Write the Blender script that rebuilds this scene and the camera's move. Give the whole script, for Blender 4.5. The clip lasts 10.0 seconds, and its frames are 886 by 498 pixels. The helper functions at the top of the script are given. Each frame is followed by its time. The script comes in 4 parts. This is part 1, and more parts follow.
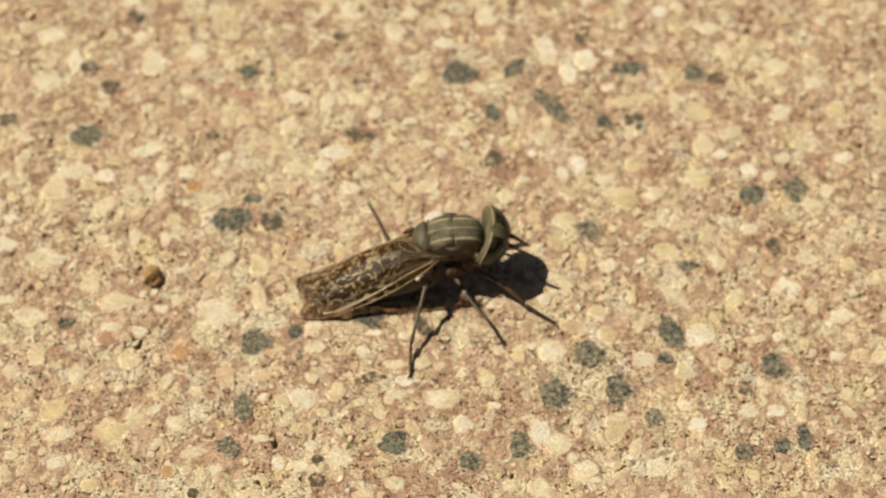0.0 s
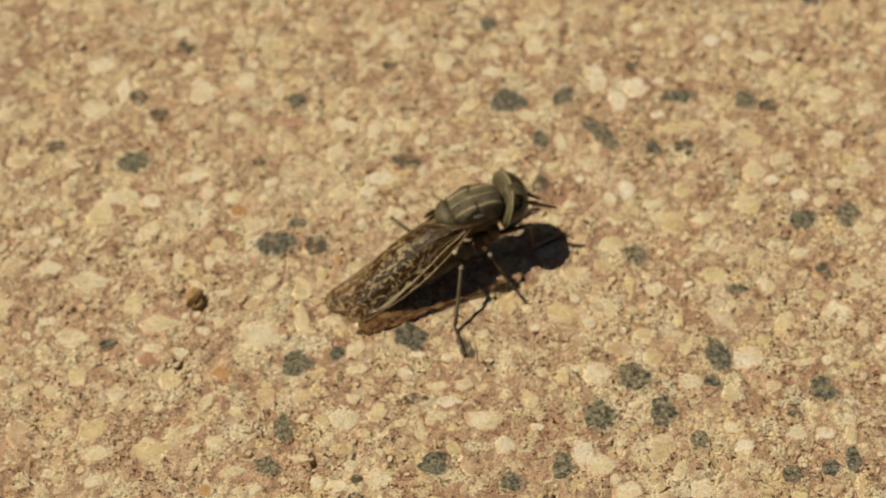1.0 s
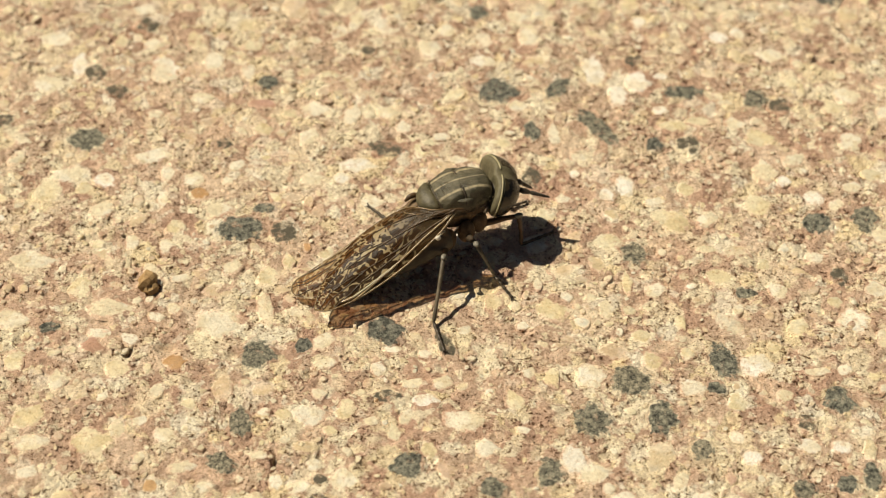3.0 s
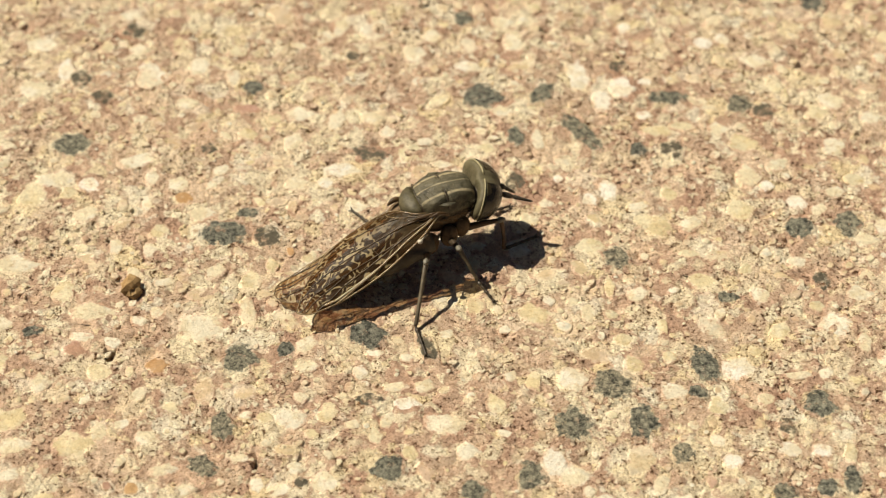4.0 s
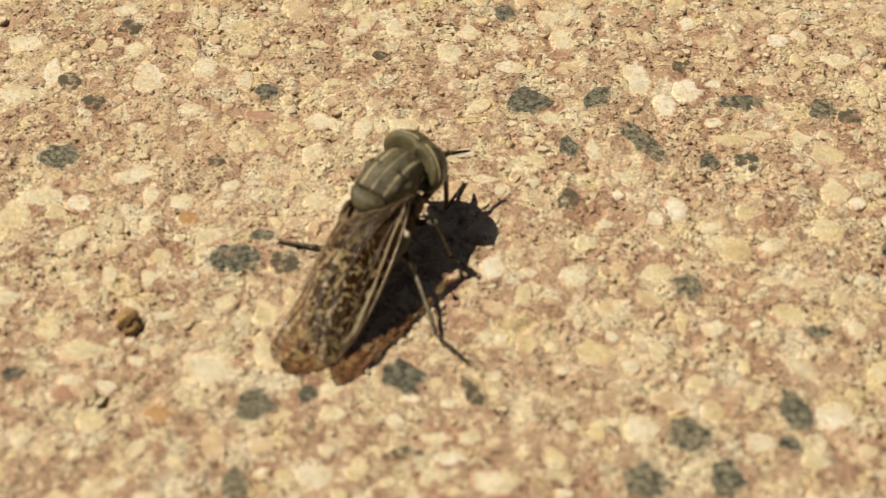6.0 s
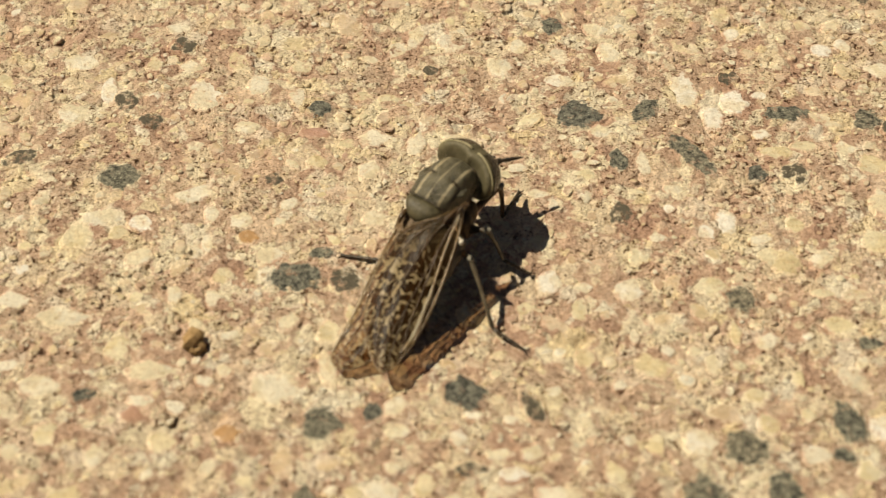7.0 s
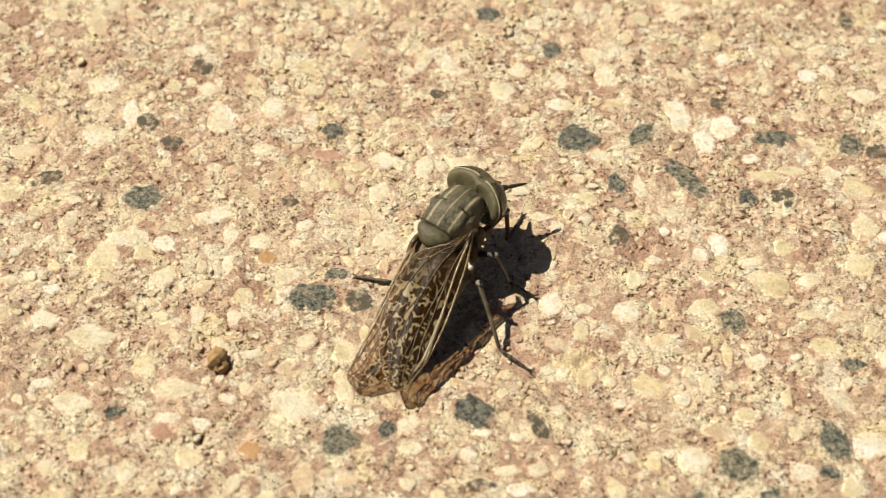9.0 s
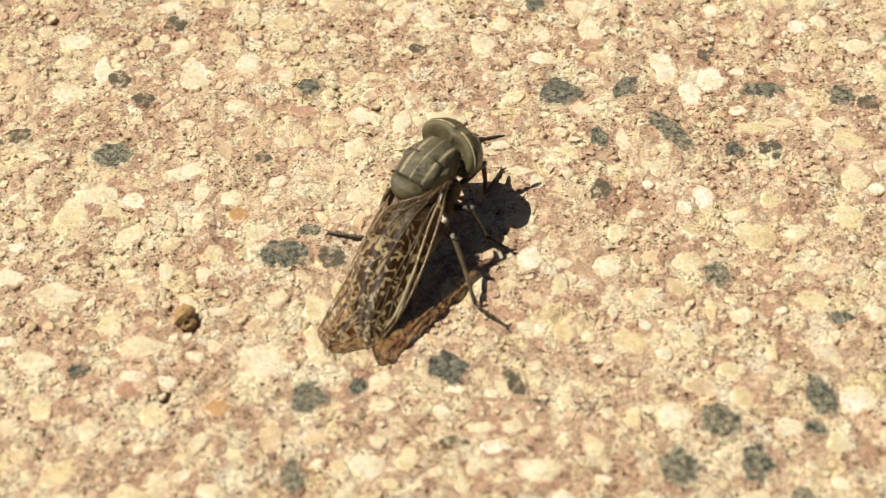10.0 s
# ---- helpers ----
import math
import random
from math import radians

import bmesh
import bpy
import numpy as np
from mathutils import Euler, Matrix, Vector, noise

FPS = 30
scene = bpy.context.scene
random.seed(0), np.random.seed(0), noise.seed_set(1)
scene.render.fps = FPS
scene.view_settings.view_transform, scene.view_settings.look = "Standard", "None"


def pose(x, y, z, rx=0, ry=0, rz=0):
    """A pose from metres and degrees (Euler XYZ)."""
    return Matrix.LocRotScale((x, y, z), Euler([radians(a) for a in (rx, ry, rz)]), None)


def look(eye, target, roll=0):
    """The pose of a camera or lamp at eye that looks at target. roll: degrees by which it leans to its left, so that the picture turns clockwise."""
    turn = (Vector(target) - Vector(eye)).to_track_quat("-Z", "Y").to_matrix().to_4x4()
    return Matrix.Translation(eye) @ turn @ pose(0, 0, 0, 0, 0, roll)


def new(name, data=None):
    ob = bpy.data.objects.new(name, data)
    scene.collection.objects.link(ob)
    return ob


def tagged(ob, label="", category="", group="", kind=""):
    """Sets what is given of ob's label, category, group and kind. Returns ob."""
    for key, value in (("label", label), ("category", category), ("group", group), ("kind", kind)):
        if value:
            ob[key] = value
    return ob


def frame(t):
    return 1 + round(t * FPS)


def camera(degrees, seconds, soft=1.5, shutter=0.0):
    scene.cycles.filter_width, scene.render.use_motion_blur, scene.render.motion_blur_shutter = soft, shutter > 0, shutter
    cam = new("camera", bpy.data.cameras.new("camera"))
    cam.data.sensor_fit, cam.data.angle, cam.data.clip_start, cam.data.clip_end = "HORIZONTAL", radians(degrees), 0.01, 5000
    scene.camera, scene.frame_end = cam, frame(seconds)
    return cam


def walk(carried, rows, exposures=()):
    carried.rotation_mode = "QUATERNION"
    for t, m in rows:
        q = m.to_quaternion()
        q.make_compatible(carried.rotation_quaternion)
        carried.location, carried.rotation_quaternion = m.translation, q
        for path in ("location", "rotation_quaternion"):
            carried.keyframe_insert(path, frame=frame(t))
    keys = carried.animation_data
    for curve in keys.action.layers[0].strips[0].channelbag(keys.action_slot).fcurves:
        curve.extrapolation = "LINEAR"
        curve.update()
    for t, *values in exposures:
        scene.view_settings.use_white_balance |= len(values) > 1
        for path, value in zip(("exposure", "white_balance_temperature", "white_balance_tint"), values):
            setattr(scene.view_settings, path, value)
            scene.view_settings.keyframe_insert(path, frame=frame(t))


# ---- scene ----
# A horse fly on exposed-aggregate paving, seen from about a hand's width away.
# Plan numbers are in units of U metres (1.2 mm); the origin lies on the paving.
U = 0.0012
TIME = 10.0


def eye(x, y, z, yaw, pitch, roll):
    """A camera pose from tens of units and degrees: yaw to the left of +y, pitch up, roll to its left."""
    return pose(x * 10 * U, y * 10 * U, z * 10 * U, 90 + pitch, 0, yaw) @ pose(0, 0, 0, 0, 0, roll)


# ---- camera and walk ----
cam = camera(22.0, TIME, 1.0)
cam.data.dof.use_dof = True
cam.data.dof.focus_distance = 0.1030
cam.data.dof.aperture_fstop = 72.0
walk(cam, [
    (0.0, eye(-0.060, -5.744, 7.834, -1.74, -52.84, -0.06)),
    (0.5, eye(-0.061, -5.898, 7.624, -0.49, -51.12, -0.56)),
    (1.0, eye(0.160, -5.985, 7.518, 2.10, -49.96, -2.98)),
    (1.5, eye(0.068, -5.972, 7.522, 1.32, -49.67, -2.01)),
    (2.0, eye(0.141, -6.033, 7.392, 0.80, -49.16, -0.98)),
    (2.5, eye(0.000, -5.852, 6.500, 0.09, -47.33, 0.49)),
    (4.0, eye(0.125, -5.891, 6.450, 0.47, -46.14, 0.29)),
    (4.5, eye(-0.008, -5.951, 6.558, -0.50, -46.32, 1.05)),
    (5.0, eye(-0.122, -6.003, 6.644, -0.63, -46.04, 1.11)),
    (5.5, eye(-0.047, -5.398, 6.040, -0.27, -45.76, 0.63)),
    (6.0, eye(-0.072, -5.029, 5.618, 0.08, -45.79, 0.50)),
    (6.2, eye(-0.230, -4.876, 5.648, -0.74, -46.55, 1.04)),
    (7.3, eye(-0.274, -5.015, 5.909, 0.27, -47.12, -0.42)),
    (7.5, eye(-0.247, -4.983, 5.881, 0.27, -47.35, -0.28)),
    (8.0, eye(-0.250, -5.043, 5.975, 0.52, -47.00, -0.36)),
    (8.5, eye(-0.298, -5.003, 6.299, -0.12, -48.35, -0.11)),
    (9.0, eye(-0.448, -5.039, 6.452, -1.42, -48.74, 1.16)),
    (9.5, eye(-0.298, -4.977, 6.379, -0.57, -48.92, 0.18)),
    (10.0, eye(-0.189, -5.035, 6.140, 0.34, -48.49, -0.64)),
], [
      (0.0, -0.28, 6710, 10), (0.5, -0.48, 6980, 10), (1.0, -0.62, 7260, 10), (1.5, -0.13, 6590, 10), (2.0, -0.24, 6520, 10),
      (2.5, -0.14, 6530, 10), (4.0, -0.06, 6470, 10), (4.5, -0.01, 6430, 10), (5.0, 0.01, 6410, 10), (5.5, -0.44, 6990, 10),
      (6.0, -0.25, 6840, 10), (6.3, -0.25, 6840, 10), (7.3, -0.22, 6800, 10), (7.5, -0.20, 6790, 10), (8.0, 0.12, 6190, 10),
      (8.5, 0.14, 6170, 10), (9.0, 0.05, 6240, 10), (9.5, 0.05, 6240, 10), (10.0, 0.09, 6300, 10)])

# ---- world and sun ----
SUN_TO = math.radians(-19)      # heading in which the sunlight travels, from +x
SUN_UP = math.radians(55)
world = bpy.data.worlds.new("world")
scene.world = world
world.use_nodes = True
sky = world.node_tree.nodes.new("ShaderNodeTexSky")
sky.sky_type, sky.sun_disc = "NISHITA", False
sky.dust_density = 4.0
sky.sun_elevation = SUN_UP
sky.sun_rotation = math.radians(90) - (SUN_TO + math.pi)
back = world.node_tree.nodes["Background"]
back.inputs["Strength"].default_value = 0.018
world.node_tree.links.new(sky.outputs[0], back.inputs["Color"])
sun = new("sun", bpy.data.lights.new("sun", "SUN"))
sun.data.energy, sun.data.angle, sun.data.color = 5.8, radians(0.55), (1.0, 0.895, 0.70)
way = Vector((math.cos(SUN_TO) * math.cos(SUN_UP), math.sin(SUN_TO) * math.cos(SUN_UP), -math.sin(SUN_UP)))
sun.matrix_world = look(-way * 0.5, (0, 0, 0))
scene.view_settings.exposure = 0.0


# ---- materials ----
class Nodes:
    """A small wrapper to write node trees briefly."""

    def __init__(self, name):
        self.mat = bpy.data.materials.new(name)
        self.mat.use_nodes = True
        self.tree = self.mat.node_tree
        self.bsdf = self.tree.nodes["Principled BSDF"]

    def add(self, kind, **settings):
        node = self.tree.nodes.new(kind)
        for key, value in settings.items():
            node.inputs[key].default_value = value
        return node

    def link(self, a, b):
        self.tree.links.new(a, b)

    def place(self, source="Position"):
        """Coordinates in units, from the world position or the object's own space."""
        if source == "Position":
            out = self.add("ShaderNodeNewGeometry").outputs["Position"]
        else:
            out = self.add("ShaderNodeTexCoord").outputs[source]
        node = self.add("ShaderNodeVectorMath")
        node.operation = "SCALE"
        self.link(out, node.inputs[0])
        node.inputs["Scale"].default_value = 1 / U
        return node.outputs[0]

    def noise(self, at, scale, detail=3.0, rough=0.55):
        node = self.add("ShaderNodeTexNoise", Scale=scale, Detail=detail, Roughness=rough)
        self.link(at, node.inputs["Vector"])
        return node.outputs["Fac"]

    def cells(self, at, scale, feature="F1", output="Distance"):
        node = self.add("ShaderNodeTexVoronoi", Scale=scale)
        node.feature = feature
        self.link(at, node.inputs["Vector"])
        return node.outputs[output]

    def ramp(self, value, stops, step=False):
        node = self.add("ShaderNodeValToRGB")
        band = node.color_ramp
        band.interpolation = "CONSTANT" if step else "LINEAR"
        while len(band.elements) < len(stops):
            band.elements.new(0.5)
        for element, (at, colour) in zip(band.elements, stops):
            element.position = at
            element.color = (*colour, 1) if len(colour) == 3 else (colour[0],) * 3 + (1,)
        self.link(value, node.inputs["Fac"])
        return node.outputs["Color"]

    def mix(self, fac, a, b, blend="MIX"):
        node = self.add("ShaderNodeMix")
        node.data_type, node.blend_type = "RGBA", blend
        for value, socket in ((fac, node.inputs[0]), (a, node.inputs[6]), (b, node.inputs[7])):
            if isinstance(value, (int, float)):
                socket.default_value = value
            elif isinstance(value, tuple):
                socket.default_value = (*value, 1)
            else:
                self.link(value, socket)
        return node.outputs[2]

    def math(self, op, a, b=0.0):
        node = self.add("ShaderNodeMath")
        node.operation = op
        for value, socket in ((a, node.inputs[0]), (b, node.inputs[1])):
            if isinstance(value, (int, float)):
                socket.default_value = value
            else:
                self.link(value, socket)
        return node.outputs[0]

    def axis(self, at, name):
        node = self.add("ShaderNodeSeparateXYZ")
        self.link(at, node.inputs[0])
        return node.outputs[name]

    def bump(self, height, strength, distance, after=None):
        node = self.add("ShaderNodeBump", Strength=strength, Distance=distance * U)
        self.link(height, node.inputs["Height"])
        if after is not None:
            self.link(after, node.inputs["Normal"])
        return node.outputs["Normal"]

    def done(self, colour, rough, normal=None, spec=0.5):
        for value, name in ((colour, "Base Color"), (rough, "Roughness"), (normal, "Normal")):
            if value is None:
                continue
            if isinstance(value, tuple):
                self.bsdf.inputs[name].default_value = (*value, 1)
            elif isinstance(value, (int, float)):
                self.bsdf.inputs[name].default_value = value
            else:
                self.link(value, self.bsdf.inputs[name])
        self.bsdf.inputs["Specular IOR Level"].default_value = spec
        return self.mat


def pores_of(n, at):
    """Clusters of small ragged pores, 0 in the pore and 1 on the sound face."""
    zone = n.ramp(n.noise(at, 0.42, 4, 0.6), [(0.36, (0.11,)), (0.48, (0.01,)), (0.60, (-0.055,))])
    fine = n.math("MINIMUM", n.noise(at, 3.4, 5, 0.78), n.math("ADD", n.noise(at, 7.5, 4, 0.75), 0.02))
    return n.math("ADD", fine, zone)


def cement_colour(n, at):
    """Pinkish tan cement with pale crushed grains that fade into it; the shade inside its pores is painted brown."""
    colour = n.ramp(n.noise(at, 0.26, 4), [(0.36, (0.50, 0.325, 0.238)), (0.5, (0.575, 0.405, 0.298)), (0.62, (0.61, 0.465, 0.345))])
    warp = n.add("ShaderNodeTexNoise", Scale=1.9, Detail=5.0, Roughness=0.7)
    n.link(at, warp.inputs["Vector"])
    moved = n.add("ShaderNodeVectorMath")
    moved.operation = "MULTIPLY_ADD"
    n.link(warp.outputs["Color"], moved.inputs[0])
    moved.inputs[1].default_value = (1.1, 1.1, 0.0)
    n.link(at, moved.inputs[2])
    for scale, share, soft in ((2.8, 0.60, 0.12), (1.35, 0.55, 0.14), (0.85, 0.62, 0.14)):
        pick = n.axis(n.cells(moved.outputs[0], scale, output="Color"), 0)
        edge = n.ramp(n.cells(moved.outputs[0], scale, "DISTANCE_TO_EDGE"), [(0.02, (0.0,)), (soft, (1.0,))])
        shown = n.mix(1.0, edge, n.ramp(pick, [(share - 0.01, (0.0,)), (share, (0.80,))]), "MULTIPLY")
        tone = n.ramp(pick, [(share, (0.79, 0.66, 0.47)), (share + 0.08, (0.87, 0.80, 0.60)), (share + 0.16, (0.72, 0.52, 0.38)), (share + 0.22, (0.87, 0.83, 0.69)), (share + 0.30, (0.82, 0.69, 0.43)), (share + 0.36, (0.87, 0.80, 0.61))])
        colour = n.mix(shown, colour, tone)
    colour = n.mix(0.7, colour, n.ramp(n.noise(at, 4.0, 5, 0.7), [(0.34, (0.78, 0.72, 0.66)), (0.50, (0.97,)), (0.64, (1.12,))]), "MULTIPLY")
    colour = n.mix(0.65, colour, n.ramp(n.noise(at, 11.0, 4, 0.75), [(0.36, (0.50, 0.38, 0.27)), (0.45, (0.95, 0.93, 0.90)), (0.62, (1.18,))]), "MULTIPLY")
    grain = n.axis(n.cells(at, 8.5, output="Color"), 1)
    colour = n.mix(0.45, colour, n.ramp(grain, [(0.0, (0.66, 0.55, 0.44)), (0.25, (0.94, 0.92, 0.88)), (0.7, (1.06,)), (1.0, (1.32, 1.32, 1.22))]), "MULTIPLY")
    # pinholes too small to model: the shade inside them is painted dark brown
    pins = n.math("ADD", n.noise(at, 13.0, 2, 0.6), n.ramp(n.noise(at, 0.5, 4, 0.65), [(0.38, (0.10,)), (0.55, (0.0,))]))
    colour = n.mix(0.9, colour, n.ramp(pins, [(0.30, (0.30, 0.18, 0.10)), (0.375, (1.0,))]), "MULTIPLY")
    # shade down in the clustered pores, multiplied into the base colour
    pore_shade = n.ramp(pores_of(n, at), [(0.355, (0.12, 0.065, 0.03)), (0.40, (0.50, 0.35, 0.22)), (0.44, (1.0,))])
    return n.mix(1.0, colour, pore_shade, "MULTIPLY")


def cement_relief(n, at):
    normal = n.bump(n.noise(at, 3.2, 6, 0.75), 0.8, 0.30)
    normal = n.bump(n.noise(at, 11.0, 4, 0.7), 0.45, 0.08, normal)
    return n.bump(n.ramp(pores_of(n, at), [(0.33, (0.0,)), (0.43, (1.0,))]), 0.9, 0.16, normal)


def lapped(n, at, colour, low, high, ragged):
    """Cement laps over a stone from its rim inwards, along an uneven line."""
    rim = n.add("ShaderNodeAttribute")
    rim.attribute_name = "rim"
    uneven = n.math("MULTIPLY", n.math("SUBTRACT", n.noise(at, 2.6, 7, 0.7), 0.5), ragged)
    cover = n.ramp(n.math("ADD", rim.outputs["Fac"], uneven), [(low, (0.0,)), (high, (1.0,))])
    return n.mix(cover, colour, cement_colour(n, at))


def cement_material():
    n = Nodes("pink cement with sand")
    at = n.place()
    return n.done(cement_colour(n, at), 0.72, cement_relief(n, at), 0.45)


def pebble_material(tints, name, joined=False, spread=0.22, dusty=0.0):
    n = Nodes(name)
    at = n.place()
    if joined:
        rnd = n.add("ShaderNodeNewGeometry").outputs["Random Per Island"]
    else:
        rnd = n.add("ShaderNodeObjectInfo").outputs["Random"]
    colour = n.ramp(rnd, tints)
    wide = n.ramp(n.noise(at, 1.3, 4, 0.6), [(0.3, (0.92 - spread * 1.5,)), (0.6, (0.88,)), (0.8, (0.91 + 0.5 * spread,))])
    colour = n.mix(0.9, colour, wide, "MULTIPLY")
    stain = n.ramp(n.noise(at, 4.4, 6, 0.75), [(0.52, (1.0, 1.0, 1.0)), (0.66, (0.62, 0.47, 0.32))])
    colour = n.mix(0.7, colour, stain, "MULTIPLY")
    colour = n.mix(0.5, colour, n.ramp(n.noise(at, 8.0, 3, 0.7), [(0.36, (0.78,)), (0.60, (1.1,))]), "MULTIPLY")
    tone = n.ramp(n.noise(at, 0.9, 3), [(0.45, (1.05, 1.05, 1.06)), (0.55, (0.97, 0.91, 0.78))])
    colour = n.mix(0.8, colour, tone, "MULTIPLY")
    veil = n.ramp(n.noise(at, 2.2, 6, 0.7), [(0.56 - dusty, (0.0,)), (0.70 - dusty, (0.85,))])
    colour = n.mix(veil, colour, cement_colour(n, at))
    colour = lapped(n, at, colour, 0.72, 0.96, 1.5)
    normal = n.bump(n.noise(at, 3.0, 7, 0.72), 0.6, 0.22)
    return n.done(colour, 0.5, normal, 0.4)


def dark_stone_material():
    n = Nodes("dark green-grey stone")
    at = n.place()
    rnd = n.add("ShaderNodeObjectInfo").outputs["Random"]
    colour = n.mix(n.ramp(n.noise(at, 4.5, 6, 0.8), [(0.40, (0.0,)), (0.60, (1.0,))]), (0.030, 0.031, 0.027), (0.37, 0.34, 0.27))
    specks = n.ramp(n.cells(at, 7.0), [(0.12, (0.42, 0.42, 0.34)), (0.30, (0.0, 0.0, 0.0))])
    colour = n.mix(n.ramp(n.noise(at, 5.0, 3), [(0.42, (0.0,)), (0.60, (0.6,))]), colour, specks, "ADD")
    colour = n.mix(1.0, colour, n.ramp(rnd, [(0.0, (0.8, 0.85, 0.85)), (0.5, (1.0, 1.05, 1.0)), (1.0, (1.4, 1.35, 1.2))]), "MULTIPLY")
    veil = n.ramp(n.noise(at, 2.4, 5, 0.7), [(0.57, (0.0,)), (0.67, (0.8,))])
    colour = n.mix(veil, colour, cement_colour(n, at))
    colour = lapped(n, at, colour, 0.74, 0.84, 1.4)
    normal = n.bump(n.noise(at, 3.6, 7, 0.7), 1.0, 0.30)
    return n.done(colour, 0.5, normal, 0.5)


def dusty_stone_material():
    n = Nodes("grey stone veiled with cement")
    at = n.place()
    base = n.mix(n.noise(at, 2.4, 4), (0.065, 0.060, 0.042), (0.17, 0.145, 0.105))
    veil = n.ramp(n.noise(at, 2.6, 6, 0.7), [(0.47, (0.0,)), (0.64, (0.95,))])
    colour = n.mix(veil, base, cement_colour(n, at))
    colour = lapped(n, at, colour, 0.66, 0.82, 1.3)
    return n.done(colour, 0.75, n.bump(n.noise(at, 5.0, 6, 0.7), 0.8, 0.22), 0.3)


def chitin_material(name, low, high, rough=0.45, scale=3.0, spec=0.5, sheen=0.0, bump=0.25):
    n = Nodes(name)
    at = n.place("Object")
    colour = n.mix(n.ramp(n.noise(at, scale, 5, 0.65), [(0.35, (0.0,)), (0.65, (1.0,))]), low, high)
    colour = n.mix(0.5, colour, n.ramp(n.noise(at, scale * 6, 3, 0.7), [(0.3, (0.55,)), (0.7, (1.3,))]), "MULTIPLY")
    n.bsdf.inputs["Sheen Weight"].default_value = sheen
    broad = n.bump(n.noise(at, scale * 1.6, 4, 0.65), 0.4, 0.08)
    return n.done(colour, rough, n.bump(n.noise(at, scale * 7, 4, 0.7), bump, 0.06, broad), spec)


def thorax_material():
    """Grey-olive bloom with pale lengthwise stripes."""
    n = Nodes("grey-olive thorax with pale stripes")
    at = n.place("Object")
    warp = n.math("MULTIPLY", n.noise(at, 2.0, 3), 0.10)
    side = n.math("ADD", n.math("ABSOLUTE", n.axis(at, 1)), warp)
    base = n.mix(n.ramp(n.noise(at, 2.2, 5, 0.6), [(0.35, (0.0,)), (0.65, (1.0,))]), (0.048, 0.043, 0.024), (0.150, 0.132, 0.080))
    stripes = n.ramp(side, [(0.05, (1.0,)), (0.10, (0.0,)), (0.50, (0.0,)), (0.55, (1.0,)), (0.61, (1.0,)), (0.66, (0.0,))])
    stripes = n.mix(1.0, stripes, n.ramp(n.noise(at, 4.0, 4), [(0.35, (0.45,)), (0.6, (1.0,))]), "MULTIPLY")
    colour = n.mix(stripes, base, (0.44, 0.37, 0.23))
    colour = n.mix(0.5, colour, n.ramp(n.noise(at, 16.0, 3, 0.7), [(0.3, (0.55,)), (0.7, (1.35,))]), "MULTIPLY")
    flank = n.ramp(n.math("MULTIPLY", n.math("ADD", n.axis(at, 2), n.math("MULTIPLY", n.noise(at, 3.0, 3), 0.25)), 0.25), [(2.46 / 4, (1.0,)), (2.68 / 4, (0.0,))])
    colour = n.mix(flank, colour, (0.055, 0.036, 0.018))
    rough = n.bump(n.noise(at, 3.5, 5, 0.7), 0.5, 0.14)
    return n.done(colour, 0.40, n.bump(n.noise(at, 16.0, 4, 0.7), 0.6, 0.06, rough), 0.5)


def eye_material():
    """Dull olive eye crossed by wavy brown bands."""
    n = Nodes("olive compound eye with brown bands")
    at = n.place("Object")
    wave = n.math("ADD", n.axis(at, 2), n.math("MULTIPLY", n.noise(at, 2.5, 2), 0.5))
    bands = n.ramp(n.math("PINGPONG", wave, 0.22), [(0.06, (0.008, 0.006, 0.004)), (0.12, (0.042, 0.032, 0.015))])
    return n.done(bands, 0.25, n.bump(n.cells(at, 22.0), 0.3, 0.03), 0.5)


